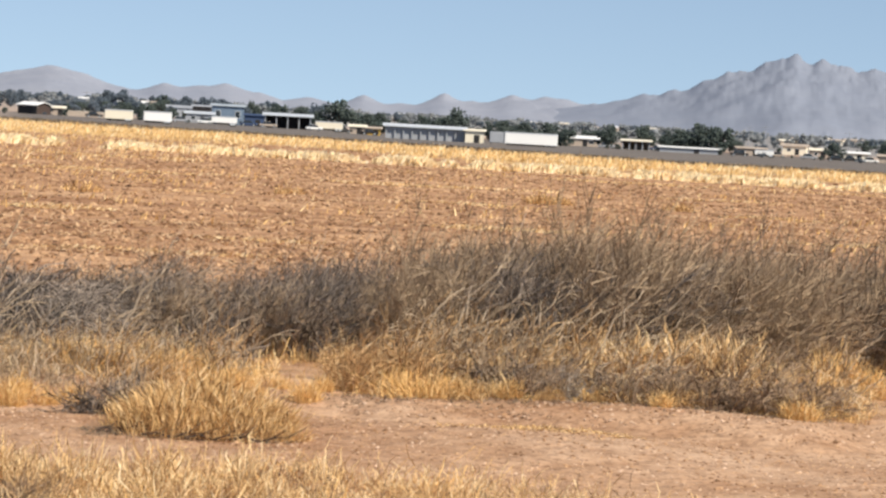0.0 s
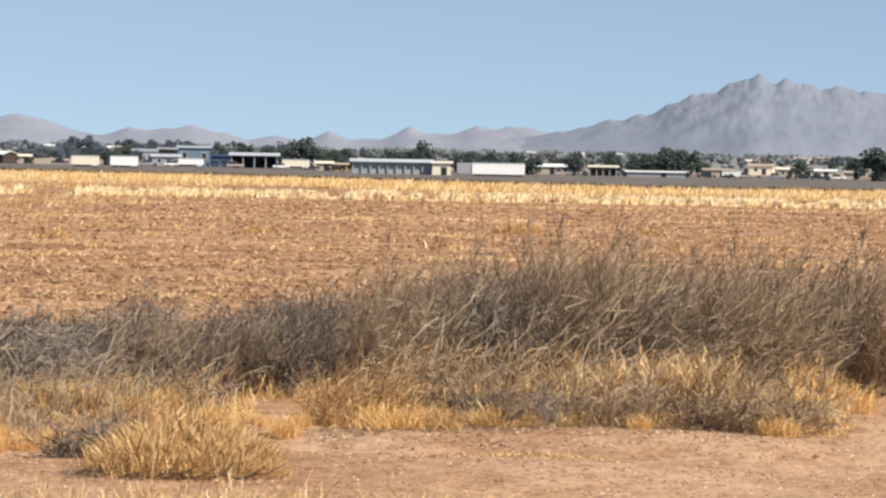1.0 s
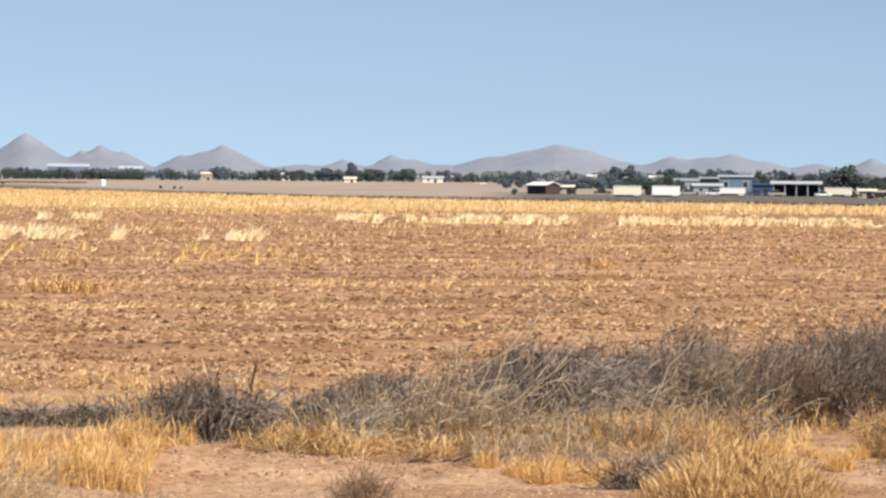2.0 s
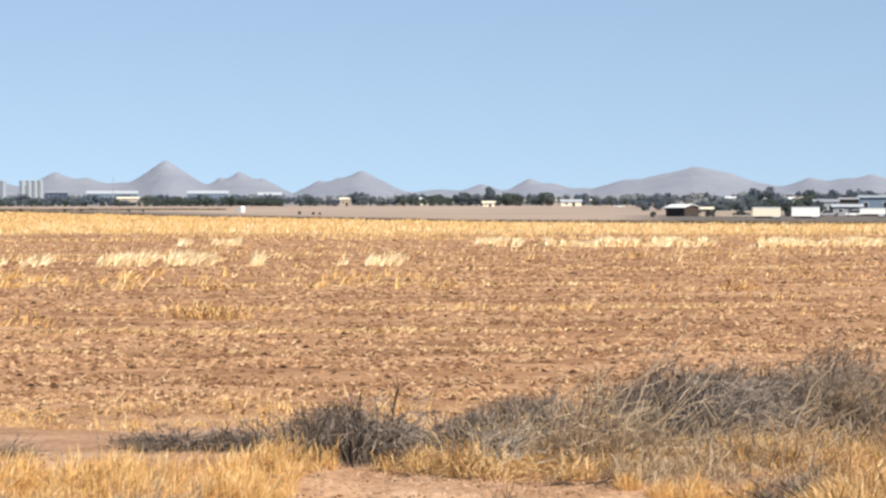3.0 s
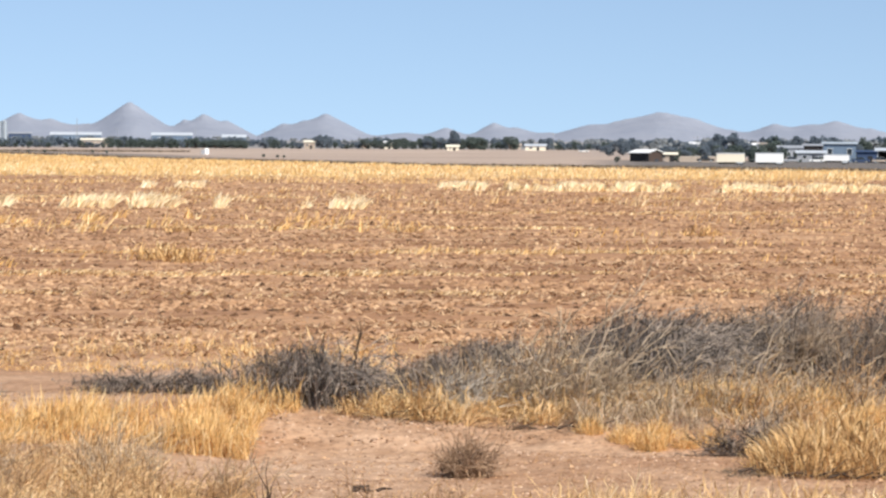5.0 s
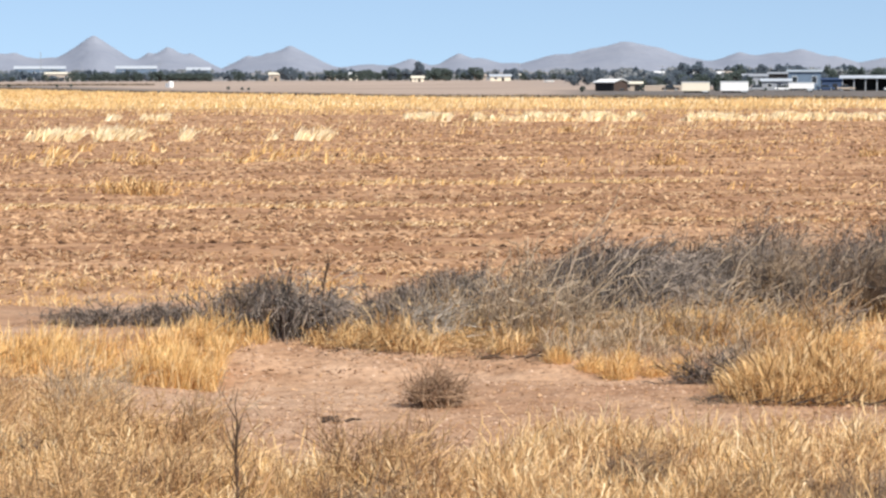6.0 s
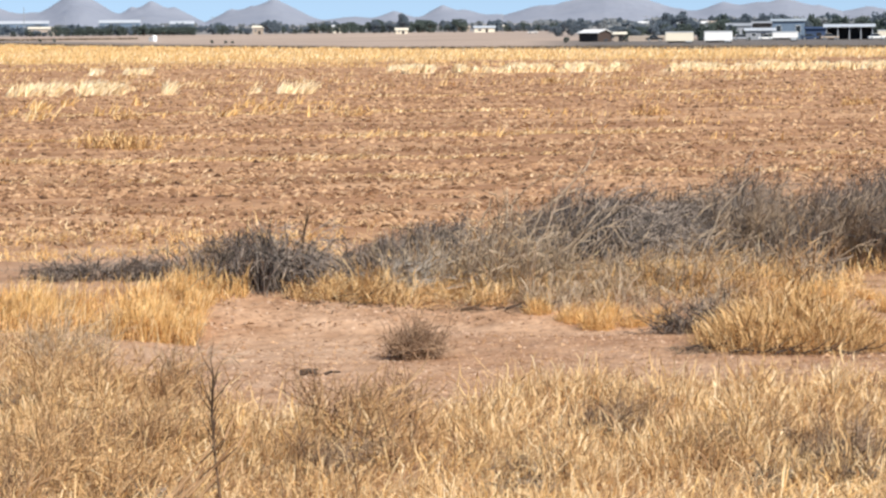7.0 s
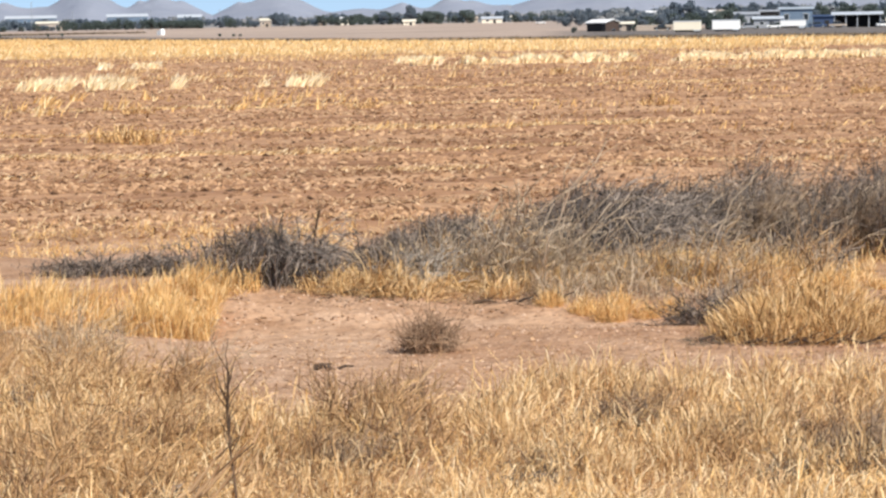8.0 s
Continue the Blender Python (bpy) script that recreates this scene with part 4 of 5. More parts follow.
BUSH = {
    "tall": bush_meshes(4, DUSK, 54, 0.6, 1.0, 28, 0.006, 0.2, 0.3, 0.75),
    "tall_grey": bush_meshes(3, GREY, 54, 0.6, 1.0, 26, 0.0062, 0.2, 0.3, 0.75),
    "mound": bush_meshes(4, GREY, 70, 0.75, 0.75, 19, 0.0064, 1.1, 0.3, 0.35, 0.07, 0.4),
    "dome": bush_meshes(4, GREY, 84, 0.8, 0.72, 13, 0.0066, 3.4, 0.2, 0.25, 0.065, 0.33),
    "arched": bush_meshes(2, DARK_TWIGS, 30, 0.62, 0.70, 6, 0.0082, 3.6, 0.12, 0.2, 0.035, 0.3),
    "low": bush_meshes(3, GREY, 60, 0.6, 0.3, 10, 0.0075, 1.6, 0.15, 0.2, 0.08, 0.4),
    "low_dusk": bush_meshes(3, DUSK_DARK, 70, 0.6, 0.34, 12, 0.0066, 0.9, 0.15, 0.4, 0.08, 0.5),
    "small": bush_meshes(2, BROWN_TWIGS, 130, 0.21, 0.22, 12, 0.0044, 0.8, 0.05, 0.45, 0.05),
    "stalky": bush_meshes(4, BROWN, 26, 0.26, 0.55, 5, 0.0066, 0.15, 0.12, 0.8),
    "dark_stalky": bush_meshes(3, TWIGGY, 24, 0.24, 0.5, 5, 0.0064, 0.15, 0.12, 0.8),
    "silver": bush_meshes(2, SILVERY, 34, 0.34, 0.5, 7, 0.006, 0.8, 0.2, 0.6, 0.09),
    "pale": bush_meshes(3, PALE, 22, 0.36, 0.6, 5, 0.0062, 0.6, 0.3, 0.8, 0.08),
}
TUFT = {
    "clump": [mesh_of("golden_tuft", *tuft_chunk(900, 0.30, 0.33, 0.0058, 0.6, (0.12, 0.0)), CLUMP) for _ in range(4)],
    "gold": [mesh_of("golden_tuft", *tuft_chunk(560, 0.2, 0.40, 0.0075, 0.35, (0.08, 0.0)), GOLD) for _ in range(5)],
    "straw": [mesh_of("straw_tuft", *tuft_chunk(520, 0.24, 0.36, 0.0066, 0.35, (0.08, 0.0)), STRAW) for _ in range(5)],
}
count_of = {}


def plant(name, meshes, az, r, scale, label, category, group, squash=1.0):
    k = count_of[name] = count_of.get(name, 0) + 1
    chosen = meshes[k % len(meshes)]
    ob = new(name, None if isinstance(chosen, tuple) else chosen)
    x, y = polar(az, r)
    spin = (k * 47) % 40 - 20 + 180 * (k % 2) * (category == "grass")
    ob.matrix_basis = pose(x, y, float(land(x, y)) - 0.01, 0, 0, spin) @ Matrix.Diagonal((scale, scale, scale * squash, 1))
    if isinstance(chosen, tuple):
        for key, me in zip(("dry_stem", "dry_foliage"), chosen):
            tagged(new(key, me), kind="stuff").parent = ob
    return tagged(ob, label, category, group)


# The belt of grey and brown weeds along the field's edge; heights along the belt.
belt = np.random.default_rng(5)
BELT_AZ = [-26, -23.4, -20.3, -17, -16, -14, -12, -10.9, -9.4, -8.4, -7.6, -6.5, -5.2, -4.2, -3.3]
BELT_H = [1.12, 1.14, 1.22, 1.17, 1.08, 0.92, 0.74, 0.68, 0.63, 0.74, 0.58, 0.40, 0.38, 0.27, 0.24]
for k in range(120):
    az = -26.5 + k * 0.193 + belt.normal(0, 0.08)
    r = belt.uniform(27.6, 31.0) + max(0.0, min(2.4, -22.6 - az)) * belt.uniform(0.6, 1.0)
    h = float(np.interp(az, BELT_AZ, BELT_H)) * belt.uniform(0.76 if az < -17 else 0.66, 1.0) * (1 + 0.12 * math.sin(az * 2.3) + 0.08 * math.sin(az * 5.1))
    if az < -8.8 - belt.uniform(0, 4.5):
        grey = belt.uniform() < (0.55 if az < -21.5 else 0.22 if az < -14 else 0.7)
        plant("tall_weed", BUSH["tall_grey" if grey else "tall"], az, r, h,
              "tall dry grey weed with fine twigs" if grey else "tall dry brown weed with feathery twigs", "weed", "weed belt along the field")
    else:
        plant("tumbleweed", BUSH["mound" if k % 3 == 0 else "dome"], az, r, h / 0.72, "tangled grey dry tumbleweed", "tumbleweed", "weed belt along the field")

for k in range(30):
    az = -24.6 + 0.26 * k + belt.normal(0, 0.07)
    plant("tall_weed", BUSH["tall"], az, belt.uniform(28.6, 30.6), float(np.interp(az, BELT_AZ, BELT_H)) * belt.uniform(0.72, 0.9), "tall dry brown weed with feathery twigs", "weed", "weed belt along the field")

# Lower growth at the belt's foot.
for k in range(64):
    az = -25.8 + k * 0.34 + belt.normal(0, 0.15)
    r = belt.uniform(25.2, 27.8)
    if az < -23.0 or -14.7 < az < -12.5 or (-10.6 < az < -6.8 and k % 3):
        continue
    pick = k % 4 if az > -13 else (k % 3) * 2 if k % 8 else 1
    if pick == 0:
        plant("bleached_weed", BUSH["pale"], az, r, belt.uniform(0.7, 1.0), "clump of pale bleached dry stalks", "weed", "low growth at the belt's foot")
    elif pick == 2:
        plant("brown_weed", BUSH["stalky"], az, r, belt.uniform(0.7, 1.05), "clump of thin brown dry stalks", "weed", "low growth at the belt's foot")
    elif pick == 4:
        plant("low_scrub", BUSH["low_dusk"], az, r, belt.uniform(0.8, 1.3), "low tangled brown-grey scrub", "scrub", "low growth at the belt's foot")
    else:
        plant("low_scrub", BUSH["low"], az, r, belt.uniform(0.7, 1.1), "low tangled grey scrub", "scrub", "low growth at the belt's foot")
for az, r, s in ((-22.6, 25.3, 0.95), (-22.0, 25.1, 1.0), (-21.3, 25.0, 1.0), (-20.5, 25.1, 0.95), (-19.7, 25.2, 0.95), (-19.0, 25.3, 0.9)):
    plant("low_scrub", BUSH["low_dusk"], az, r, s, "low tangled brown-grey scrub before pale grass", "scrub", "low growth at the belt's foot", 0.85)
for az, r, s in ((-9.7, 23.2, 0.7), (-10.1, 23.0, 0.78), (-10.4, 23.1, 0.7), (-16.9, 25.8, 1.0), (-5.3, 25.8, 0.8), (-6.2, 26.1, 0.9), (-7.0, 25.8, 0.8), (-8.1, 26.2, 0.95), (-8.9, 25.6, 0.75), (-4.6, 26.3, 0.8)):
    plant("low_scrub", BUSH["low"], az, r, s, "low tangled dark grey scrub", "scrub", "low growth at the belt's foot")
for az, r, s in ((2.0, 27.4, 0.6), (1.5, 27.2, 0.75), (0.9, 27.1, 0.8), (0.3, 27.0, 0.85), (-0.3, 26.9, 0.9), (-0.8, 26.8, 1.0), (4.3, 26.6, 0.7)):
    plant("low_scrub", BUSH["low"], az, r, s, "flat grey dry weed mat", "scrub", "flat weeds behind the golden grass", 0.75)
for az, r, s in ((-1.35, 25.4, 0.62), (-1.75, 25.2, 0.78), (-2.2, 25.0, 0.78), (-2.6, 25.2, 0.52), (-3.0, 25.5, 0.45), (-3.6, 26.6, 0.45), (-4.3, 26.8, 0.5), (-5.1, 26.6, 0.68), (-5.5, 26.9, 0.7), (-8.1, 27.0, 0.95), (-8.6, 27.2, 0.9)):
    plant("tumbleweed", BUSH["dome"], az, r, s, "arching grey tumbleweed beside golden grass", "tumbleweed", "weed belt along the field")
for az, r, s in ((-1.9, 24.95, 0.8), (-2.5, 25.1, 0.62), (-5.3, 26.3, 0.75), (-8.2, 26.7, 0.95), (-7.8, 26.9, 0.85)):
    plant("tumbleweed", BUSH["arched"], az, r, s, "dark arching tumbleweed branches over grey twigs", "tumbleweed", "weed belt along the field")
for az, r, s in ((-6.1, 25.0, 1.3), (-6.5, 24.9, 1.35), (-6.9, 25.0, 1.2), (-7.3, 25.0, 1.0), (-5.5, 25.4, 0.9), (-4.4, 25.3, 0.7), (-4.8, 25.2, 0.75), (-19.1, 24.9, 0.85)):
    plant("bleached_weed", BUSH["pale"], az, r, s, "tall clump of pale bleached stalks", "weed", "low growth at the belt's foot")
for az, r, s in ((-4.55, 24.9, 0.72), (-4.9, 25.0, 0.78), (-18.3, 25.0, 0.5)):
    plant("bleached_weed", BUSH["silver"], az, r, s, "silvery grey dead branches in pale grass", "weed", "low growth at the belt's foot")
for k in range(13):
    az = -6.9 - 0.33 * k + belt.normal(0, 0.08)
    plant("bleached_weed", BUSH["pale"] if k % 3 else BUSH["stalky"], az, belt.uniform(24.3, 25.6), belt.uniform(0.55, 0.85), "curly pale brown dry stalks", "weed", "low growth at the belt's foot")
plant("small_scrub", BUSH["small"], -4.75, 21.7, 1.05, "small round brown twiggy shrub on bare sand", "shrub", "")


def tufts(kind, name, label, group, rows):
    for az, r, s in rows:
        plant(name, TUFT[kind], az, r, s, label, "grass", group)


# Golden tufts in front of the weeds.
tufts("gold", "golden_tuft", "upright golden dry grass tuft", "golden tufts before the weeds",
      [(-7.0, 24.1, 0.5), (-7.6, 23.9, 0.52), (-8.1, 23.7, 0.62), (-8.2, 24.0, 0.6), (-8.75, 23.8, 0.5), (-9.2, 23.9, 0.55), (-9.4, 23.6, 0.45), (-8.7, 25.2, 0.7), (-9.1, 25.0, 0.75), (-9.5, 25.1, 0.7), (-10.0, 25.0, 0.75), (-10.5, 25.2, 0.7), (-5.6, 25.0, 0.5), (-3.9, 26.0, 0.55), (-4.6, 25.8, 0.6), (-15.1, 25.2, 0.75), (-13.7, 25.1, 0.5), (-15.7, 24.9, 0.6),
       (-16.0, 25.3, 0.55), (-17.1, 25.0, 0.6), (-18.0, 25.1, 0.5), (-20.2, 25.2, 0.45), (-22.6, 26.4, 0.9), (-22.8, 27.2, 1.3), (-23.3, 27.2, 1.0), (-23.7, 27.0, 0.9), (-21.9, 25.9, 0.4)])
tufts("gold", "golden_tuft", "golden dry grass tuft at the foot of scrub", "golden tufts before the weeds",
      [(-18.6 - 0.74 * k + 0.2 * math.sin(k * 3.7), 25.05 + 0.5 * math.sin(k * 2.3), 0.52 + 0.2 * math.sin(k * 1.7)) for k in range(7)] + [(-9.3 - 0.34 * k, 25.5 + 0.35 * math.sin(k * 2.1), 0.85 + 0.15 * math.sin(k * 1.7)) for k in range(8)] + [(-11.6 - 0.45 * k, 24.9 + 0.3 * math.sin(k * 2.9), 0.48 + 0.15 * math.sin(k * 1.9)) for k in range(5)])
tufts("clump", "golden_tuft", "brown-gold dry grass tuft between scrub", "golden tufts before the weeds",
      [(-15.2 - 0.41 * k + 0.15 * math.sin(k * 2.9), 25.3 + 0.5 * math.sin(k * 1.9), 0.5 + 0.22 * math.sin(k * 2.7)) for k in range(18)])
for k in range(16):
    az = -15.3 - 0.22 * k + belt.normal(0, 0.1)
    plant("bleached_weed", BUSH["pale"] if k % 2 else BUSH["stalky"], az, belt.uniform(26.2, 27.3), belt.uniform(0.95, 1.3), "pale brown dry stalks before tall weeds", "weed", "low growth at the belt's foot")
for k in range(9):
    plant("brown_weed", BUSH["stalky"], -13.95 - 0.2 * k, belt.uniform(25.0, 26.0), belt.uniform(0.7, 1.0), "clump of thin brown dry stalks", "weed", "low growth at the belt's foot")
# The large clump on the sand.
tufts("clump", "golden_tuft", "golden-brown dry grass in a broad clump on sand", "broad clump on the sand",
      [(-10.35 - 0.34 * k, 21.9 + 0.35 * math.sin(k * 2.1), (0.7, 0.95, 1.25, 1.5, 1.45, 1.15, 0.95, 0.75, 0.6)[k]) for k in range(9)]
      + [(-10.75 - 0.4 * k, 22.5 + 0.3 * math.sin(k * 1.3), (0.9, 1.2, 1.45, 1.4, 1.05, 0.85)[k]) for k in range(6)])
# Pale grass rising through the scrub.
tufts("straw", "straw_tuft", "pale straw grass tuft rising through scrub", "straw tufts among the scrub",
      [(-18.9 - 0.16 * k, 26.6 + 0.3 * math.sin(k * 3.1), 1.6) for k in range(15)] + [(-15.4 - 0.3 * k, 26.5 + 0.5 * math.sin(k * 2.3), 1.2) for k in range(11)]
      + [(-7.9 - 0.42 * k, 25.6 + 0.4 * math.sin(k * 2.7), 0.72) for k in range(9)] + [(-4.2 - 0.45 * k, 26.0 + 0.3 * math.sin(k * 1.9), 0.85) for k in range(7)])


def grass_patch(name, label, n, az0, az1, r0, r1, height, width, mat, seed, cover=0.5, outline=None, wind=(0.15, 0.0), loose=0.5, heads=0.6):
    """A stretch of grass with thin and thick places, as one object."""
    az, r = scatter(n, az0, az1, r0, r1)
    p = plan_xyz(az, r)
    thick = field_noise(p, 1.1, seed)
    keep = thick > np.quantile(thick, 1 - cover) - rng.uniform(0, 0.25, n)
    if outline is not None:
        keep &= outline(az, r, rng.uniform(-1, 1, n))
    p, thick = p[keep], thick[keep]
    clump, dense = field_noise(p, 3.6, seed + 0.5), loose < 0.2
    tall = height * np.clip(0.76 + 0.5 * thick + (1.0 if dense else 1.5) * clump, 0.16, 1.25) * rng.uniform(0.25, 1.0, len(p)) ** 0.9
    p[:, 2] -= 0.02
    drift = np.stack([field_noise(p, 2.2, seed + 5), field_noise(p, 2.2, seed + 9)], -1)
    slope = np.stack([field_noise(p + np.array(d), 3.6, seed + 0.5) - clump for d in ((0.05, 0, 0), (0, 0.05, 0))], -1) / 0.05
    lean = rng.normal(0, loose if dense else 0.8 * loose, (len(p), 2)) + 1.3 * loose * drift - (0.03 if dense else 0.13) * slope + np.array(wind)
    me = mesh_of(name, *blades(p, tall, lean, width * rng.uniform(0.5, 1.35, len(p)), 0.6, 4, 0.05 if dense else 0.085, 0.5 if dense else 0.8, heads), mat)
    tagged(new(name, me), label, "grass", kind="stuff")


def golden_outline(az, r, j):
    front = np.interp(az, [-1.75, -1.65, -0.9, -0.75, 0.7, 1.2, 9], [25.2, 24.6, 24.2, 23.0, 22.9, 23.6, 23.8])
    back = np.interp(az, [-1.7, -0.9, 2, 9], [25.3, 24.9, 24.7, 25.2])
    return (r > front + 0.12 * j) & (r < back + 0.3 * j) & (az > -1.68 + 0.04 * j)


VERGE_AZ = [-27, -21.6, -20, -19, -17.5, -14, -10, -7, -5.4, -4.6, -2.3, -1, 0.8, 1.3, 9]
VERGE_R = [16.8, 17.0, 18.4, 19.3, 19.7, 19.5, 18.9, 19.0, 17.2, 16.8, 17.5, 18.6, 19.3, 23.0, 24.0]


def verge(az, r, j):
    worn = np.minimum(np.hypot((az + 2.1) / 0.55, (r - 17.1) / 0.9), np.hypot((az - 0.2) / 0.55, (r - 18.3) / 0.5))
    return (r < np.interp(az, VERGE_AZ, VERGE_R) + 0.45 * j + 0.35 * np.sin(az * 3.1) * np.sin(az * 1.3 + 1)) & (worn > 0.75 + 0.35 * j)


def clearing(az, r, j):
    """All but the bare slope that opens into the belt."""
    return np.hypot((az + 13.4) / 0.7, (r - 25.8) / 1.5) > 1 + 0.2 * j


grass_patch("golden_grass", "dense stand of golden dry grass", 150000, -1.8, 9, 21.4, 25.6, 0.30, 0.0062, GOLD, 3.0, 0.8, golden_outline, (0.1, 0.0), 0.18)
grass_patch("straw_grass", "pale matted dry grass beside the road", 226000, -27, 9, 13.2, 24.0, 0.25, 0.0062, STRAW, 5.0, 0.53, verge, (0.10, 0.0), 0.26)
grass_patch("straw_grass", "bright pale dry grass at the road's edge", 60000, -14, 9, 13.2, 17.0, 0.27, 0.0062, STRAW, 6.0, 0.6, None, (0.10, 0.0), 0.3)
grass_patch("golden_grass", "golden dry grass among paler straw", 60000, -27, 9, 13.2, 22.0, 0.28, 0.0062, GOLD, 8.0, 0.32, verge, (0.1, 0.0), 0.34)
# Low brown blades; besides brown grass they imitate shadow between straw blades.
grass_patch("brown_grass", "brown dry grass darkening the gaps in paler straw", 54000, -27, 9, 13.2, 23.6, 0.25, 0.007, TWIGGY, 9.0, 0.4, verge, (0.1, 0.0), 0.3)
grass_patch("straw_grass", "thin dry grass at the field's edge", 12000, -27, 9, 30.5, 35.5, 0.16, 0.012, STRAW, 11.0, 0.35)
grass_patch("golden_grass", "thin golden grass at the field's edge", 9000, -3.5, 9, 30.0, 33.0, 0.2, 0.010, GOLD, 12.0, 0.4)
grass_patch("straw_grass", "dry grass between low scrub", 64000, -23.6, -3, 24.9, 28.2, 0.30, 0.0075, STRAW, 14.0, 0.42, clearing)
grass_patch("golden_grass", "golden dry grass between low scrub", 34000, -23.4, -3, 24.7, 27.6, 0.29, 0.0075, GOLD, 17.0, 0.22, clearing)
grass_patch("straw_grass", "pale dry grass before grey tumbleweed", 6000, -11.2, -6.8, 24.6, 27.6, 0.32, 0.008, STRAW, 23.0, 0.4)
grass_patch("golden_grass", "golden dry grass before grey tumbleweed", 2600, -11.0, -6.4, 24.4, 27.0, 0.3, 0.008, GOLD, 27.0, 0.2)
grass_patch("straw_grass", "pale dry grass at the rim of bare sand", 9000, -6.4, -2.5, 24.35, 25.6, 0.27, 0.0075, CLUMP, 29.0, 0.6)
grass_patch("straw_grass", "thin straw at the rim of bare sand", 6000, -6.4, -2.3, 24.45, 25.8, 0.27, 0.007, STRAW, 33.0, 0.5)
grass_patch("brown_grass", "brown dry stalks before grey tumbleweed", 9000, -11.2, -6.6, 24.1, 26.6, 0.34, 0.007, PALE, 35.0, 0.5)
grass_patch("golden_grass", "short flattened golden grass on the sand", 9000, -19.4, -15.8, 22.5, 23.7, 0.06, 0.009, CLUMP, 19.0, 0.5, None, (0.3, 0.0), 1.4)

tufts("straw", "straw_tuft", "pale straw grass tuft among brown stalks", "straw tufts by the road",
      [(4.9 - 0.33 * k, 16.9 + 1.3 * math.sin(k * 2.3) ** 2, 0.72 + 0.2 * math.sin(k * 1.7)) for k in range(16)])
tufts("straw", "straw_tuft", "pale straw grass tuft in roadside grass", "straw tufts by the road",
      [(-5.6 - 0.34 * k, 16.6 + 1.5 * math.sin(k * 2.9), 0.8 + 0.22 * math.sin(k * 1.3)) for k in range(26)])
# Brown stalks standing in the grass by the road.
for k in range(25):
    az = 5.0 - k * 0.24 + belt.normal(0, 0.1)
    r = belt.uniform(15.6, 18.4)
    plant("brown_weed", BUSH["stalky"] if k % 3 else BUSH["dark_stalky"], az, r, belt.uniform(0.55, 0.9), "thin brown dry stalks in pale grass", "weed", "brown stalks by the road", 0.9)
for k in range(26):
    az, r = belt.uniform(-2.2, 5.6), belt.uniform(14.2, 18.4)
    plant("brown_weed", BUSH["dark_stalky"] if k % 5 == 0 else BUSH["stalky"], az, r, belt.uniform(0.5, 0.85), "thin brown dry stalks in pale grass", "weed", "brown stalks by the road", 0.95)
for k in range(34):
    az, r = belt.uniform(-0.8, 5.8), belt.uniform(18.2, 22.6)
    plant("brown_weed", BUSH["stalky"] if k % 3 else BUSH["pale"], az, min(r, 18.8 if az < 1.0 else 23.0), belt.uniform(0.42, 0.68), "upright brown dry stalks before golden grass", "weed", "brown stalks by the road", 1.0)
for k in range(13):
    az, r = belt.uniform(-4.9, -2.2), belt.uniform(15.2, 17.5)
    plant("brown_weed", BUSH["stalky"] if k % 2 else BUSH["dark_stalky"], az, r, belt.uniform(0.62, 0.92), "thin brown dry stalks in pale grass", "weed", "brown stalks by the road", 0.9)
for k in range(12):
    az, r = belt.uniform(-13.4, -7.4), belt.uniform(15.6, 17.4)
    plant("brown_weed", BUSH["dark_stalky"], az, r, belt.uniform(0.34, 0.54), "dark brown twiggy weeds under golden grass", "weed", "brown stalks by the road", 0.9)
for az, r in ((-8.4, 17.0), (-8.9, 16.6), (-11.2, 16.2), (-12.6, 16.0), (-13.0, 16.4), (-10.2, 15.6), (-16.0, 17.0), (-18.6, 16.6)):
    plant("brown_weed", BUSH["stalky"], az, r, belt.uniform(0.55, 0.8), "thin brown dry stalks in pale grass", "weed", "brown stalks by the road", 0.85)


for az, r, s in ((-12.8, 15.1, 0.45), (-11.4, 15.2, 0.4), (2.6, 17.8, 0.45), (0.2, 14.6, 0.4), (-6.6, 14.8, 0.35), (-16.2, 17.4, 0.3)):
    plant("low_scrub", BUSH["low"], az, r, s, "low dark scrub in pale dry grass", "scrub", "scrub in the roadside grass", 1.3)
for az, r, s in ((-8.2, 16.7, 0.42), (-8.6, 16.5, 0.4), (-10.3, 16.0, 0.36), (-12.3, 15.7, 0.5), (-12.8, 15.4, 0.55), (-7.0, 15.2, 0.34), (-3.3, 15.4, 0.42)):
    plant("low_scrub", BUSH["low_dusk"], az, r, s, "dark brown twiggy scrub in pale dry grass", "scrub", "scrub in the roadside grass", 1.5)


def dead_stem(az, r, h, label, lean=0.03, stout=1.0):
    """A single dark dead stalk with a forked, twiggy head."""
    ob = thing("dead_stalk", az, r, 0, label, "weed")
    bm = bmesh.new()
    pts = [Vector((lean * h * t * t + 0.012 * math.sin(7 * t), 0, h * 0.8 * t - 0.03 * (t == 0))) for t in (0, 0.25, 0.5, 0.75, 1)]
    for a, b in zip(pts, pts[1:]):
        rod(bm, a, b, 0.0065 * stout, 0.0055 * stout, 6)
    part("stem", bm, BARK, ob)
    g = np.random.default_rng(int(r * 10))
    for _ in range(20):
        t = g.uniform(0.5, 1.0)
        a = Vector((lean * h * t * t + 0.012 * math.sin(7 * t), 0, h * 0.8 * t))
        way = Vector((g.normal(0, 0.45), g.normal(0, 0.4), g.uniform(0.8, 1.8))).normalized()
        bm = bmesh.new()
        m = a + way * h * g.uniform(0.05, 0.12)
        rod(bm, a, m, 0.003, 0.0024, 5)
        rod(bm, m, m + (way + Vector((g.normal(0, 0.4), 0, 0.3))).normalized() * h * g.uniform(0.04, 0.09), 0.0024, 0.0014, 5)
        part("twig", bm, BARK, ob)
    return ob


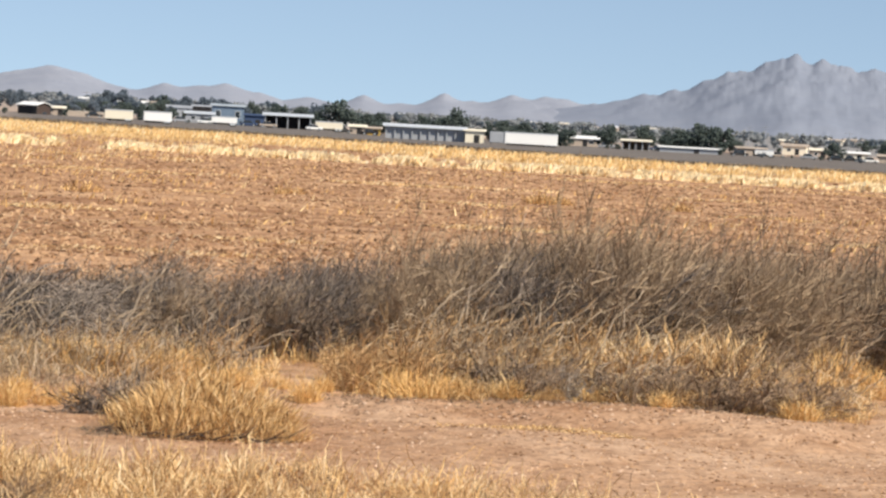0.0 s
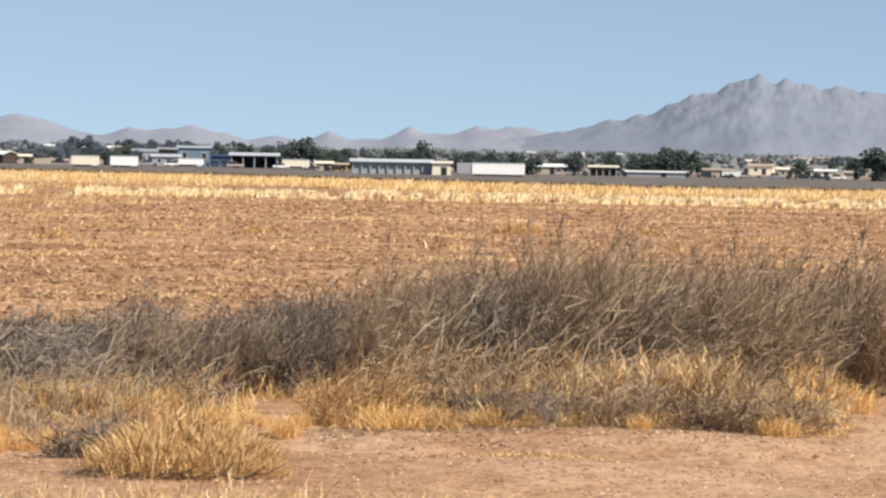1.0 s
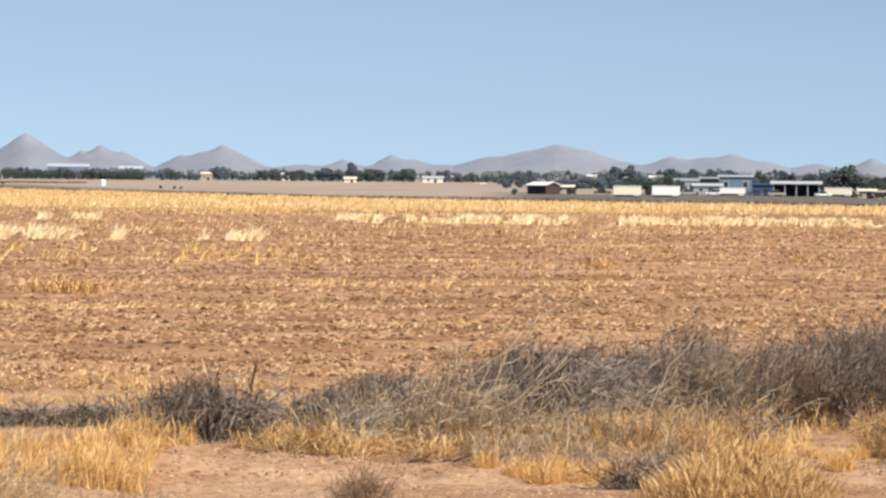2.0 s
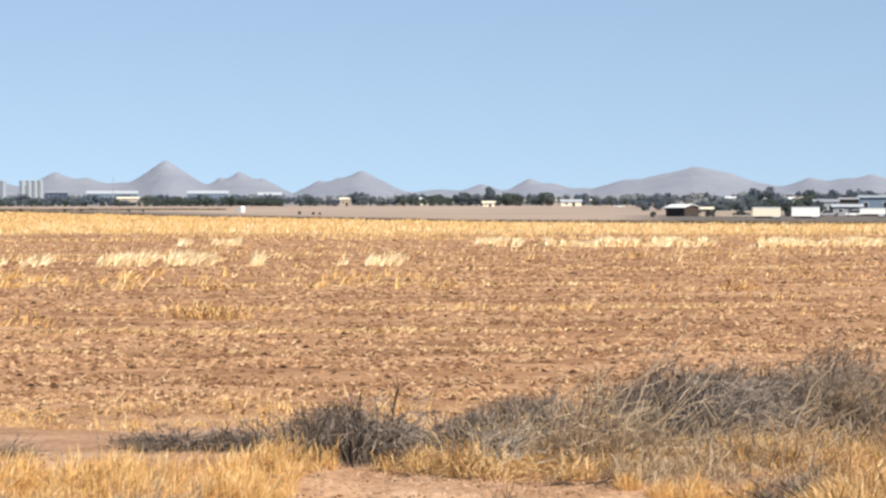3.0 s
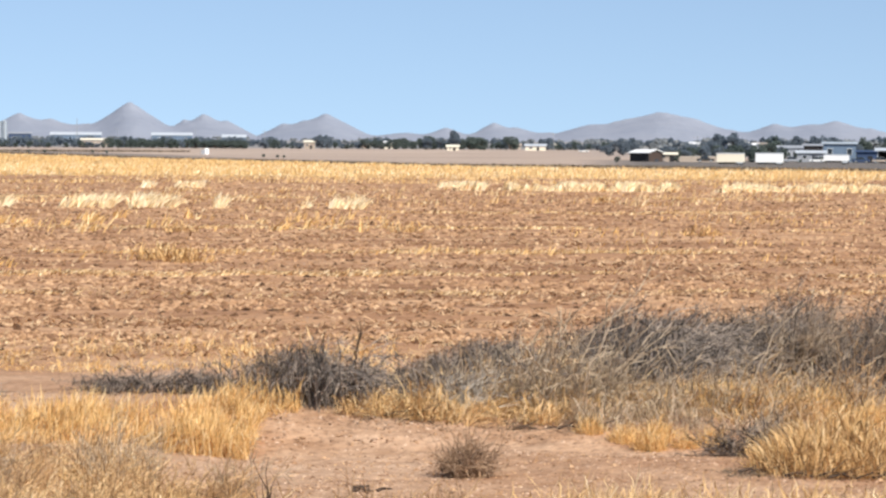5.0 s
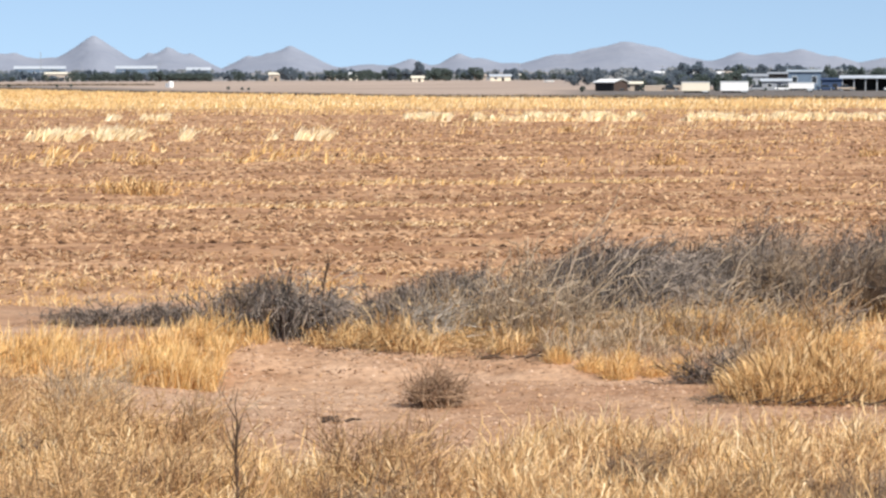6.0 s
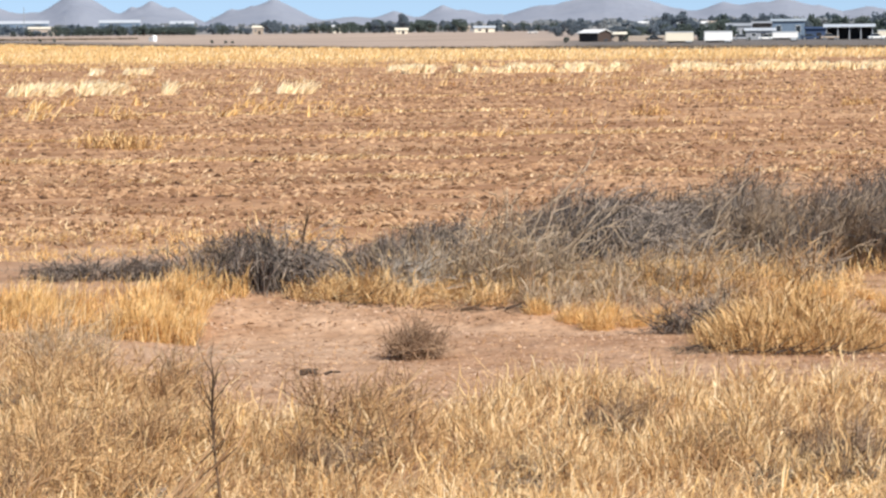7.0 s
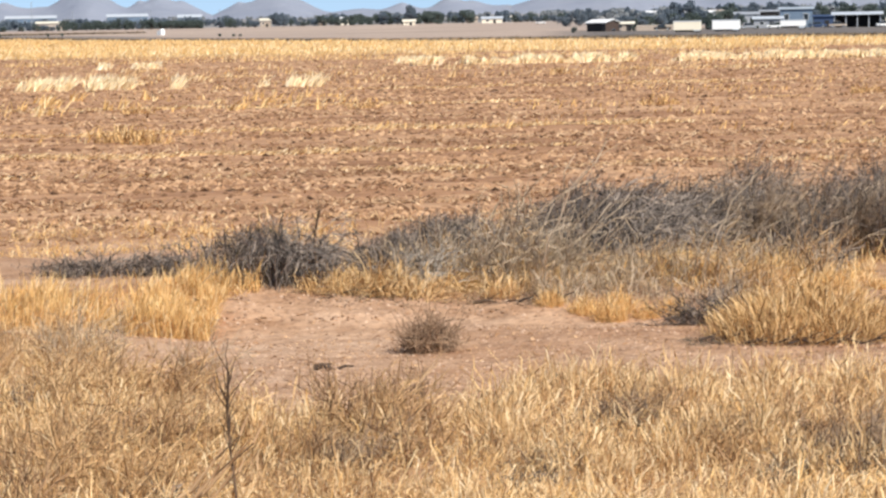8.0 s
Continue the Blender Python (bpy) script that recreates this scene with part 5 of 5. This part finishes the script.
dead_stem(-1.18, 14.0, 0.92, "dark dead weed stalk with a forked head", -0.02)
dead_stem(-2.70, 24.9, 0.76, "dark crooked dead stalk beside tumbleweed", 0.06, 1.35)


def fallen_branch(az, r, turn, length, rise, mat, label, forks=4, stout=1.0):
    ob = thing("fallen_branch", az, r, turn, label, "branch")
    g = np.random.default_rng(int(abs(az) * 100 + r))
    pts = [Vector((length * t, 0.05 * length * math.sin(5 * t), rise * t + 0.015 + 0.02 * math.sin(9 * t))) for t in (0, 0.25, 0.5, 0.75, 1)]
    bm = bmesh.new()
    for k, (a, b) in enumerate(zip(pts, pts[1:])):
        rod(bm, a, b, stout * (0.013 - 0.0025 * k), stout * (0.0105 - 0.0025 * k), 6)
    part("limb", bm, mat, ob)
    for k in range(forks):
        a = pts[1 + k % 4]
        way = Vector((0.8, g.normal(0, 0.5), max(0.0, rise) / length + abs(g.normal(0, 0.35)))).normalized()
        bm = bmesh.new()
        rod(bm, a, a + way * length * g.uniform(0.2, 0.4), 0.006 * stout, 0.003 * stout, 5)
        part("twig", bm, mat, ob)
    return ob


for az, r, length, rise in ((0.5, 13.9, 0.44, 0.42), (0.38, 13.85, 0.38, 0.33), (0.25, 13.95, 0.44, 0.38), (0.05, 13.8, 0.32, 0.28)):
    fallen_branch(az, r, 5, length, rise, TWIGGY, "bare brown branch leaning in dry grass", 4)
fallen_branch(-2.66, 20.1, -3, 0.26, 0.0, DARK_WOOD, "short dark stick lying on sand", 1, 1.6)
for az, r, turn, length in ((-9.7, 21.5, 4, 0.34), (-10.5, 21.3, -5, 0.42), (-11.3, 21.25, 3, 0.38), (-12.1, 21.3, -3, 0.4), (-3.2, 24.4, 5, 0.4), (-6.4, 24.2, -4, 0.36)):
    fallen_branch(az, r, turn, length, 0.03, DARK_WOOD, "dark dead branch lying under dry grass", 5, 0.8)
fallen_branch(-10.0, 21.6, -4, 0.6, 0.02, BARK, "dark stick lying under golden grass", 3)
fallen_branch(-12.0, 21.5, 3, 0.45, 0.02, BROWN, "dark stick lying beside golden grass", 3)
fallen_branch(-5.6, 24.3, -6, 0.4, 0.01, BARK, "dark stick lying at the sand's rim", 2)

# Grey metal post at the road's edge.
post = thing("fence_post", 4.735, 11.0, 0, "leaning weathered grey post at the road's edge", "post")
bm = bmesh.new()
box(bm, -0.055, 0.055, -0.055, 0.055, -0.3, 1.95, bevel=0.012)
shaft = part("shaft", bm, WOOD_GREY, post)
shaft.matrix_basis = pose(0, 0, 0, 0, -1.0, 0)
bm = bmesh.new()
rod(bm, (0, -0.062, 1.6), (0, -0.052, 1.6), 0.012, sides=8)
bolt = part("bolt", bm, STEEL, post)
bolt.matrix_basis = pose(0, 0, 0, 0, -1.0, 0)

# ---- stones, clods and stubble ----


def clods(name, label, p, size, mat):
    n = len(p)
    octa = np.array([(1, 0, 0), (-1, 0, 0), (0, 1, 0), (0, -1, 0), (0, 0, 0.55), (0, 0, -0.5)], float)
    turn, c = rng.uniform(0, np.pi, n), octa[None].repeat(n, 0)
    c = np.stack([c[..., 0] * np.cos(turn)[:, None] - c[..., 1] * np.sin(turn)[:, None], c[..., 0] * np.sin(turn)[:, None] + c[..., 1] * np.cos(turn)[:, None], c[..., 2]], -1)
    v = p[:, None] + c * (size[:, None] * rng.uniform(0.45, 1.25, (n, 6)))[..., None]
    tri = np.array([(0, 2, 4), (2, 1, 4), (1, 3, 4), (3, 0, 4), (2, 0, 5), (1, 2, 5), (3, 1, 5), (0, 3, 5)])
    f = (np.arange(n) * 6)[:, None, None] + tri[None]
    tagged(new(name, mesh_of(name, v.reshape(-1, 3), f.reshape(-1, 3), mat)), label, "clods", kind="stuff")


az, r = scatter(14000, -27, 9, 18.0, 27.5)
clods("sand_clods", "small dry clods and pebbles on sand", plan_xyz(az, r), rng.uniform(0.006, 0.021, 14000) * rng.choice([1, 1, 1, 1, 1.2, 1.5], 14000), CLOD)
az, r = scatter(26000, -27, 9, 18.2, 25.0)
clods("sand_clods", "rough dry clods on trodden sand", plan_xyz(az, r) - np.array([0, 0, 0.006]), rng.uniform(0.008, 0.030, 26000), SANDY)
az, r = scatter(2600, -27, 9, 18.0, 27.0)
p = plan_xyz(az, r)
me = mesh_of("plant_litter", *blades(p, rng.uniform(0.008, 0.03, len(p)), rng.normal(0, 3.0, (len(p), 2)), rng.uniform(0.004, 0.009, len(p)), 0.3, 2), BROWN)
tagged(new("plant_litter", me), "broken brown stalks lying on sand", "litter", kind="stuff")


# Dark litter in strips, which also draw the shadow line under the clumps.
az = np.concatenate([rng.uniform(-13.2, -9.4, 900), rng.uniform(-7.6, -2.6, 600), rng.uniform(-23, -13.8, 1400)])
r = np.concatenate([21.55 + rng.normal(0, 0.16, 900), 24.35 + rng.normal(0, 0.15, 600), 24.75 + rng.normal(0, 0.2, 1400)])
p = plan_xyz(az, r)
me = mesh_of("plant_litter", *blades(p, rng.uniform(0.008, 0.022, len(p)), rng.normal(0, 4.0, (len(p), 2)), rng.uniform(0.006, 0.016, len(p)), 0.3, 2), DITCH)
tagged(new("plant_litter", me), "dark broken stalks doubling as a shadow line under dry grass", "litter", kind="stuff")


def tilled(n, r0, r1, power=1.5):
    """Places over the field, thinner with distance, gathered in rows along x."""
    u = rng.uniform(0, 1, n)
    k = 1 - power
    r = (r0 ** k + u * (r1 ** k - r0 ** k)) ** (1 / k)
    az = rng.uniform(-27, 9, n)
    p = plan_xyz(az, r)
    wander = np.array([noise.noise((x * 0.03, y * 0.03, 4.0)) for x, y in p[:, :2]])
    row = 0.26 * np.sin(2 * np.pi * (p[:, 1] + 2.2 * wander) / 6.8) + 0.16 * np.sin(2 * np.pi * (p[:, 1] + wander) / 2.3)
    row += 0.75 * np.array([noise.fractal((x * 0.07, y * 0.22, 2.0), 0.6, 2.0, 4) for x, y in p[:, :2]])
    return p, np.hypot(p[:, 0], p[:, 1]), row


p, r, row = tilled(110000, 31.5, 240)
keep = row + rng.normal(0, 0.15, len(row)) > 0.15
p, r = p[keep], r[keep]
size = 0.03 + 0.0007 * r
clods("field_clods", "dry clods over tilled rows", p, size * rng.uniform(0.5, 1.5, len(p)), CLOD)

p, r, row = tilled(9000, 33.5, 150, 1.2)
clods("field_clods", "large dark turned clods over the field", p, rng.uniform(0.03, 0.08, len(p)) * (0.7 + r / 130), DARK_CLOD)

p, r, row = tilled(125000, 31.5, 235)
keep = -row + rng.normal(0, 0.11, len(row)) > 0.30
p, r = p[keep], r[keep]
lean = rng.normal(0, 1.6, (len(p), 2)) * np.array([1.3, 0.7])
me = mesh_of("stubble", *blades(p, (0.035 + 0.0006 * r) * rng.uniform(0.5, 1.6, len(p)), lean, (0.020 + 0.0004 * r) * rng.uniform(0.6, 1.4, len(p)), 0.4, 2), STUBBLE)
tagged(new("stubble", me), "broken pale straw over tilled soil", "stubble", kind="stuff")


def standing(name, label, n, az0, az1, y0, y1, height, width, mat, seed, cover, lean=(0.35, 0.0), scale=(0.05, 0.2), arc=False, heap=0.0, ragged=False):
    """Standing or leaning dry stalks far out in the field, in broken rows."""
    az, r = rng.uniform(az0, az1, n), rng.uniform(y0, y1, n)
    r = r if arc else r / np.cos(np.radians(az))
    p = plan_xyz(az, r)
    t = np.array([noise.fractal((a * scale[0], b * scale[1], seed), 0.8, 2.0, 3) for a, b in p[:, :2]])
    keep = (t > np.quantile(t, 1 - cover)) & (r < np.interp(az, EDGE_AZ, EDGE_R) * rng.normal(1, 0.004, n))
    if ragged:
        keep &= r > np.interp(az, STAND_AZ, STAND_R) + rng.uniform(0, 45, n)
    p, s = p[keep], spread(r[keep])
    lumps = np.array([noise.noise((a * heap, b * heap * 0.3, seed)) for a, b in p[:, :2]]) if heap else 0.0
    tall = s * height * rng.uniform(0.5, 1.2, len(p)) * np.clip(0.85 + 1.4 * lumps, 0.15, 1.15)
    me = mesh_of(name, *blades(p, tall, rng.normal(0, 0.32, (len(p), 2)) + np.array(lean), s * width * rng.uniform(0.6, 1.5, len(p)), 0.3, 2), mat)
    tagged(new(name, me), label, "stubble", kind="stuff")


standing("straw_row", "bright straw windrow across the field", 40000, -27, -4.5, 168.8, 171.6, 0.47, 0.15, BLEACHED_SUNLIT, 31.0, 0.9, (0.35, 0), (0.30, 0.02), True, 0.9)
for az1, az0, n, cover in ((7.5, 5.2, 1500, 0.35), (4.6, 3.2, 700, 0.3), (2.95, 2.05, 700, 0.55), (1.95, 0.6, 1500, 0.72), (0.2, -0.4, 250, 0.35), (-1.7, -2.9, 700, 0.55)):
    standing("straw_row", "broken straw windrow across the field", n, az0, az1, 116, 120, 0.56, 0.07, BLEACHED_SUNLIT, 37.0, cover, (0.6, 0), (1.1, 0.05), True, 1.2)
standing("straw_row", "short broken straw windrow", 900, 0.0, 1.45, 177, 181, 0.42, 0.12, BLEACHED_SUNLIT, 39.0, 0.5, (0.5, 0), (0.3, 0.02), True, 1.2)
standing("straw_row", "short broken straw windrow", 900, -4.6, -3.6, 178, 182, 0.42, 0.12, BLEACHED_SUNLIT, 39.0, 0.35, (0.5, 0), (0.3, 0.02), True, 1.2)
standing("standing_straw", "pale golden standing straw beyond the tilled soil", 110000, -27, 9, 196, 420, 0.44, 0.08, STAND, 43.0, 0.72, (0.25, 0), (0.08, 0.10), True, 0.5, ragged=True)
standing("standing_straw", "bleached, sun-brightened standing straw beyond the tilled soil", 40000, -27, 9, 196, 420, 0.46, 0.07, BLEACHED_SUNLIT, 45.0, 0.42, (0.2, 0), (0.10, 0.05), True, 0.5, ragged=True)
standing("standing_straw", "pale golden standing straw in the far field", 40000, -8, 9, 400, 880, 0.46, 0.2, STAND, 47.0, 0.75, (0.2, 0), (0.06, 0.03), True, 0.25)
standing("standing_straw", "scattered golden tufts over tilled soil", 16000, -27, 9, 62, 165, 0.26, 0.035, GOLD, 51.0, 0.14, (0.3, 0), (0.15, 0.25))
standing("straw_row", "loose heaps of leaning straw in the field", 11000, -3.3, 9, 83, 100, 0.36, 0.05, GOLD, 71.0, 0.085, (0.5, 0), (0.7, 0.2), True, 1.3)
standing("straw_row", "loose heaps of leaning straw in the field", 12000, -12.0, 9, 122, 175, 0.34, 0.06, STRAW, 73.0, 0.14, (0.4, 0), (0.25, 0.12), True, 0.9)
standing("straw_row", "loose heaps of golden straw in the field", 4000, -1.2, 9, 58, 70, 0.28, 0.035, GOLD, 75.0, 0.16, (0.4, 0), (0.3, 0.2), True, 0.9)
for y0, deep, seed in ((46.5, 1.2, 60.0), (54, 1.6, 61.0), (66, 2.0, 62.0), (86, 2.6, 63.0), (108, 3.0, 65.0), (140, 3.0, 67.0)):
    standing("straw_row", "thin broken line of pale straw", 8000, -27, 9, y0, y0 + deep, 0.06 + y0 * 0.0007, 0.018 + y0 * 0.0004, STRAW, seed, 0.34, (0.9, 0), (0.09, 0.3))
for az, r, n in ((-12.72, 92, 90), (-17.25, 96, 160), (-17.6, 97, 120), (-19.8, 97, 90), (0.8, 62, 120), (0.3, 61, 90), (-9.0, 82, 60), (-3.6, 84, 60), (0.45, 84, 70), (-7.2, 134, 60)):
    ob = new("straw_tuft", mesh_of("straw_tuft", *tuft_chunk(n * 2, 0.5, 0.42, 0.03, 0.6, (0.2, 0)), CLUMP))
    x, y = polar(az, r)
    ob.matrix_basis = pose(x, y, float(land(x, y)))
    tagged(ob, "golden grass tuft standing in tilled soil", "grass", "lone tufts in the field")
standing("standing_straw", "broken patches of straw on tilled soil", 14000, -12, 9, 190, 250, 0.34, 0.06, STAND, 53.0, 0.3, (0.35, 0), (0.03, 0.09), True)
az = rng.uniform(-27, 9, 26000)
far_r = np.interp(az, EDGE_AZ, EDGE_R) * (1.004 + rng.uniform(0, 1, len(az)) ** 1.5 * np.interp(az, [-27, -14, -8, -2, 9], [0.05, 0.1, 0.18, 0.1, 0.05]))
p, s = plan_xyz(az, far_r), spread(far_r)
me = mesh_of("ditch_weeds", *blades(p, s * rng.uniform(0.1, 0.42, len(p)), rng.normal(0, 0.5, (len(p), 2)), s * rng.uniform(0.1, 0.4, len(p)), 0.4, 2), DITCH)
tagged(new("ditch_weeds", me), "dark dry weeds along the far ditch", "weeds", kind="stuff")
az = rng.uniform(0.3, 9, 5000)
far_r = 975 + 45 * rng.uniform(0, 1, len(az)) ** 1.3
p, s = plan_xyz(az, far_r), spread(far_r)
me = mesh_of("ditch_weeds", *blades(p, s * rng.uniform(0.2, 0.7, len(p)), rng.normal(0, 0.5, (len(p), 2)), s * rng.uniform(0.2, 0.6, len(p)), 0.4, 2), DITCH)
tagged(new("ditch_weeds", me), "dark dry weeds along a second far ditch", "weeds", kind="stuff")
for az, r, h in ((4.0, 930, 0.75), (3.2, 915, 0.7), (2.9, 910, 0.8), (2.05, 895, 0.7), (1.8, 890, 0.8), (-1.03, 760, 0.7), (-1.28, 750, 0.6), (-1.4, 748, 0.55)):
    tree(az, r, h, "bushy", "small dark bush on pale fallow land", "bushes on the fallow strip")
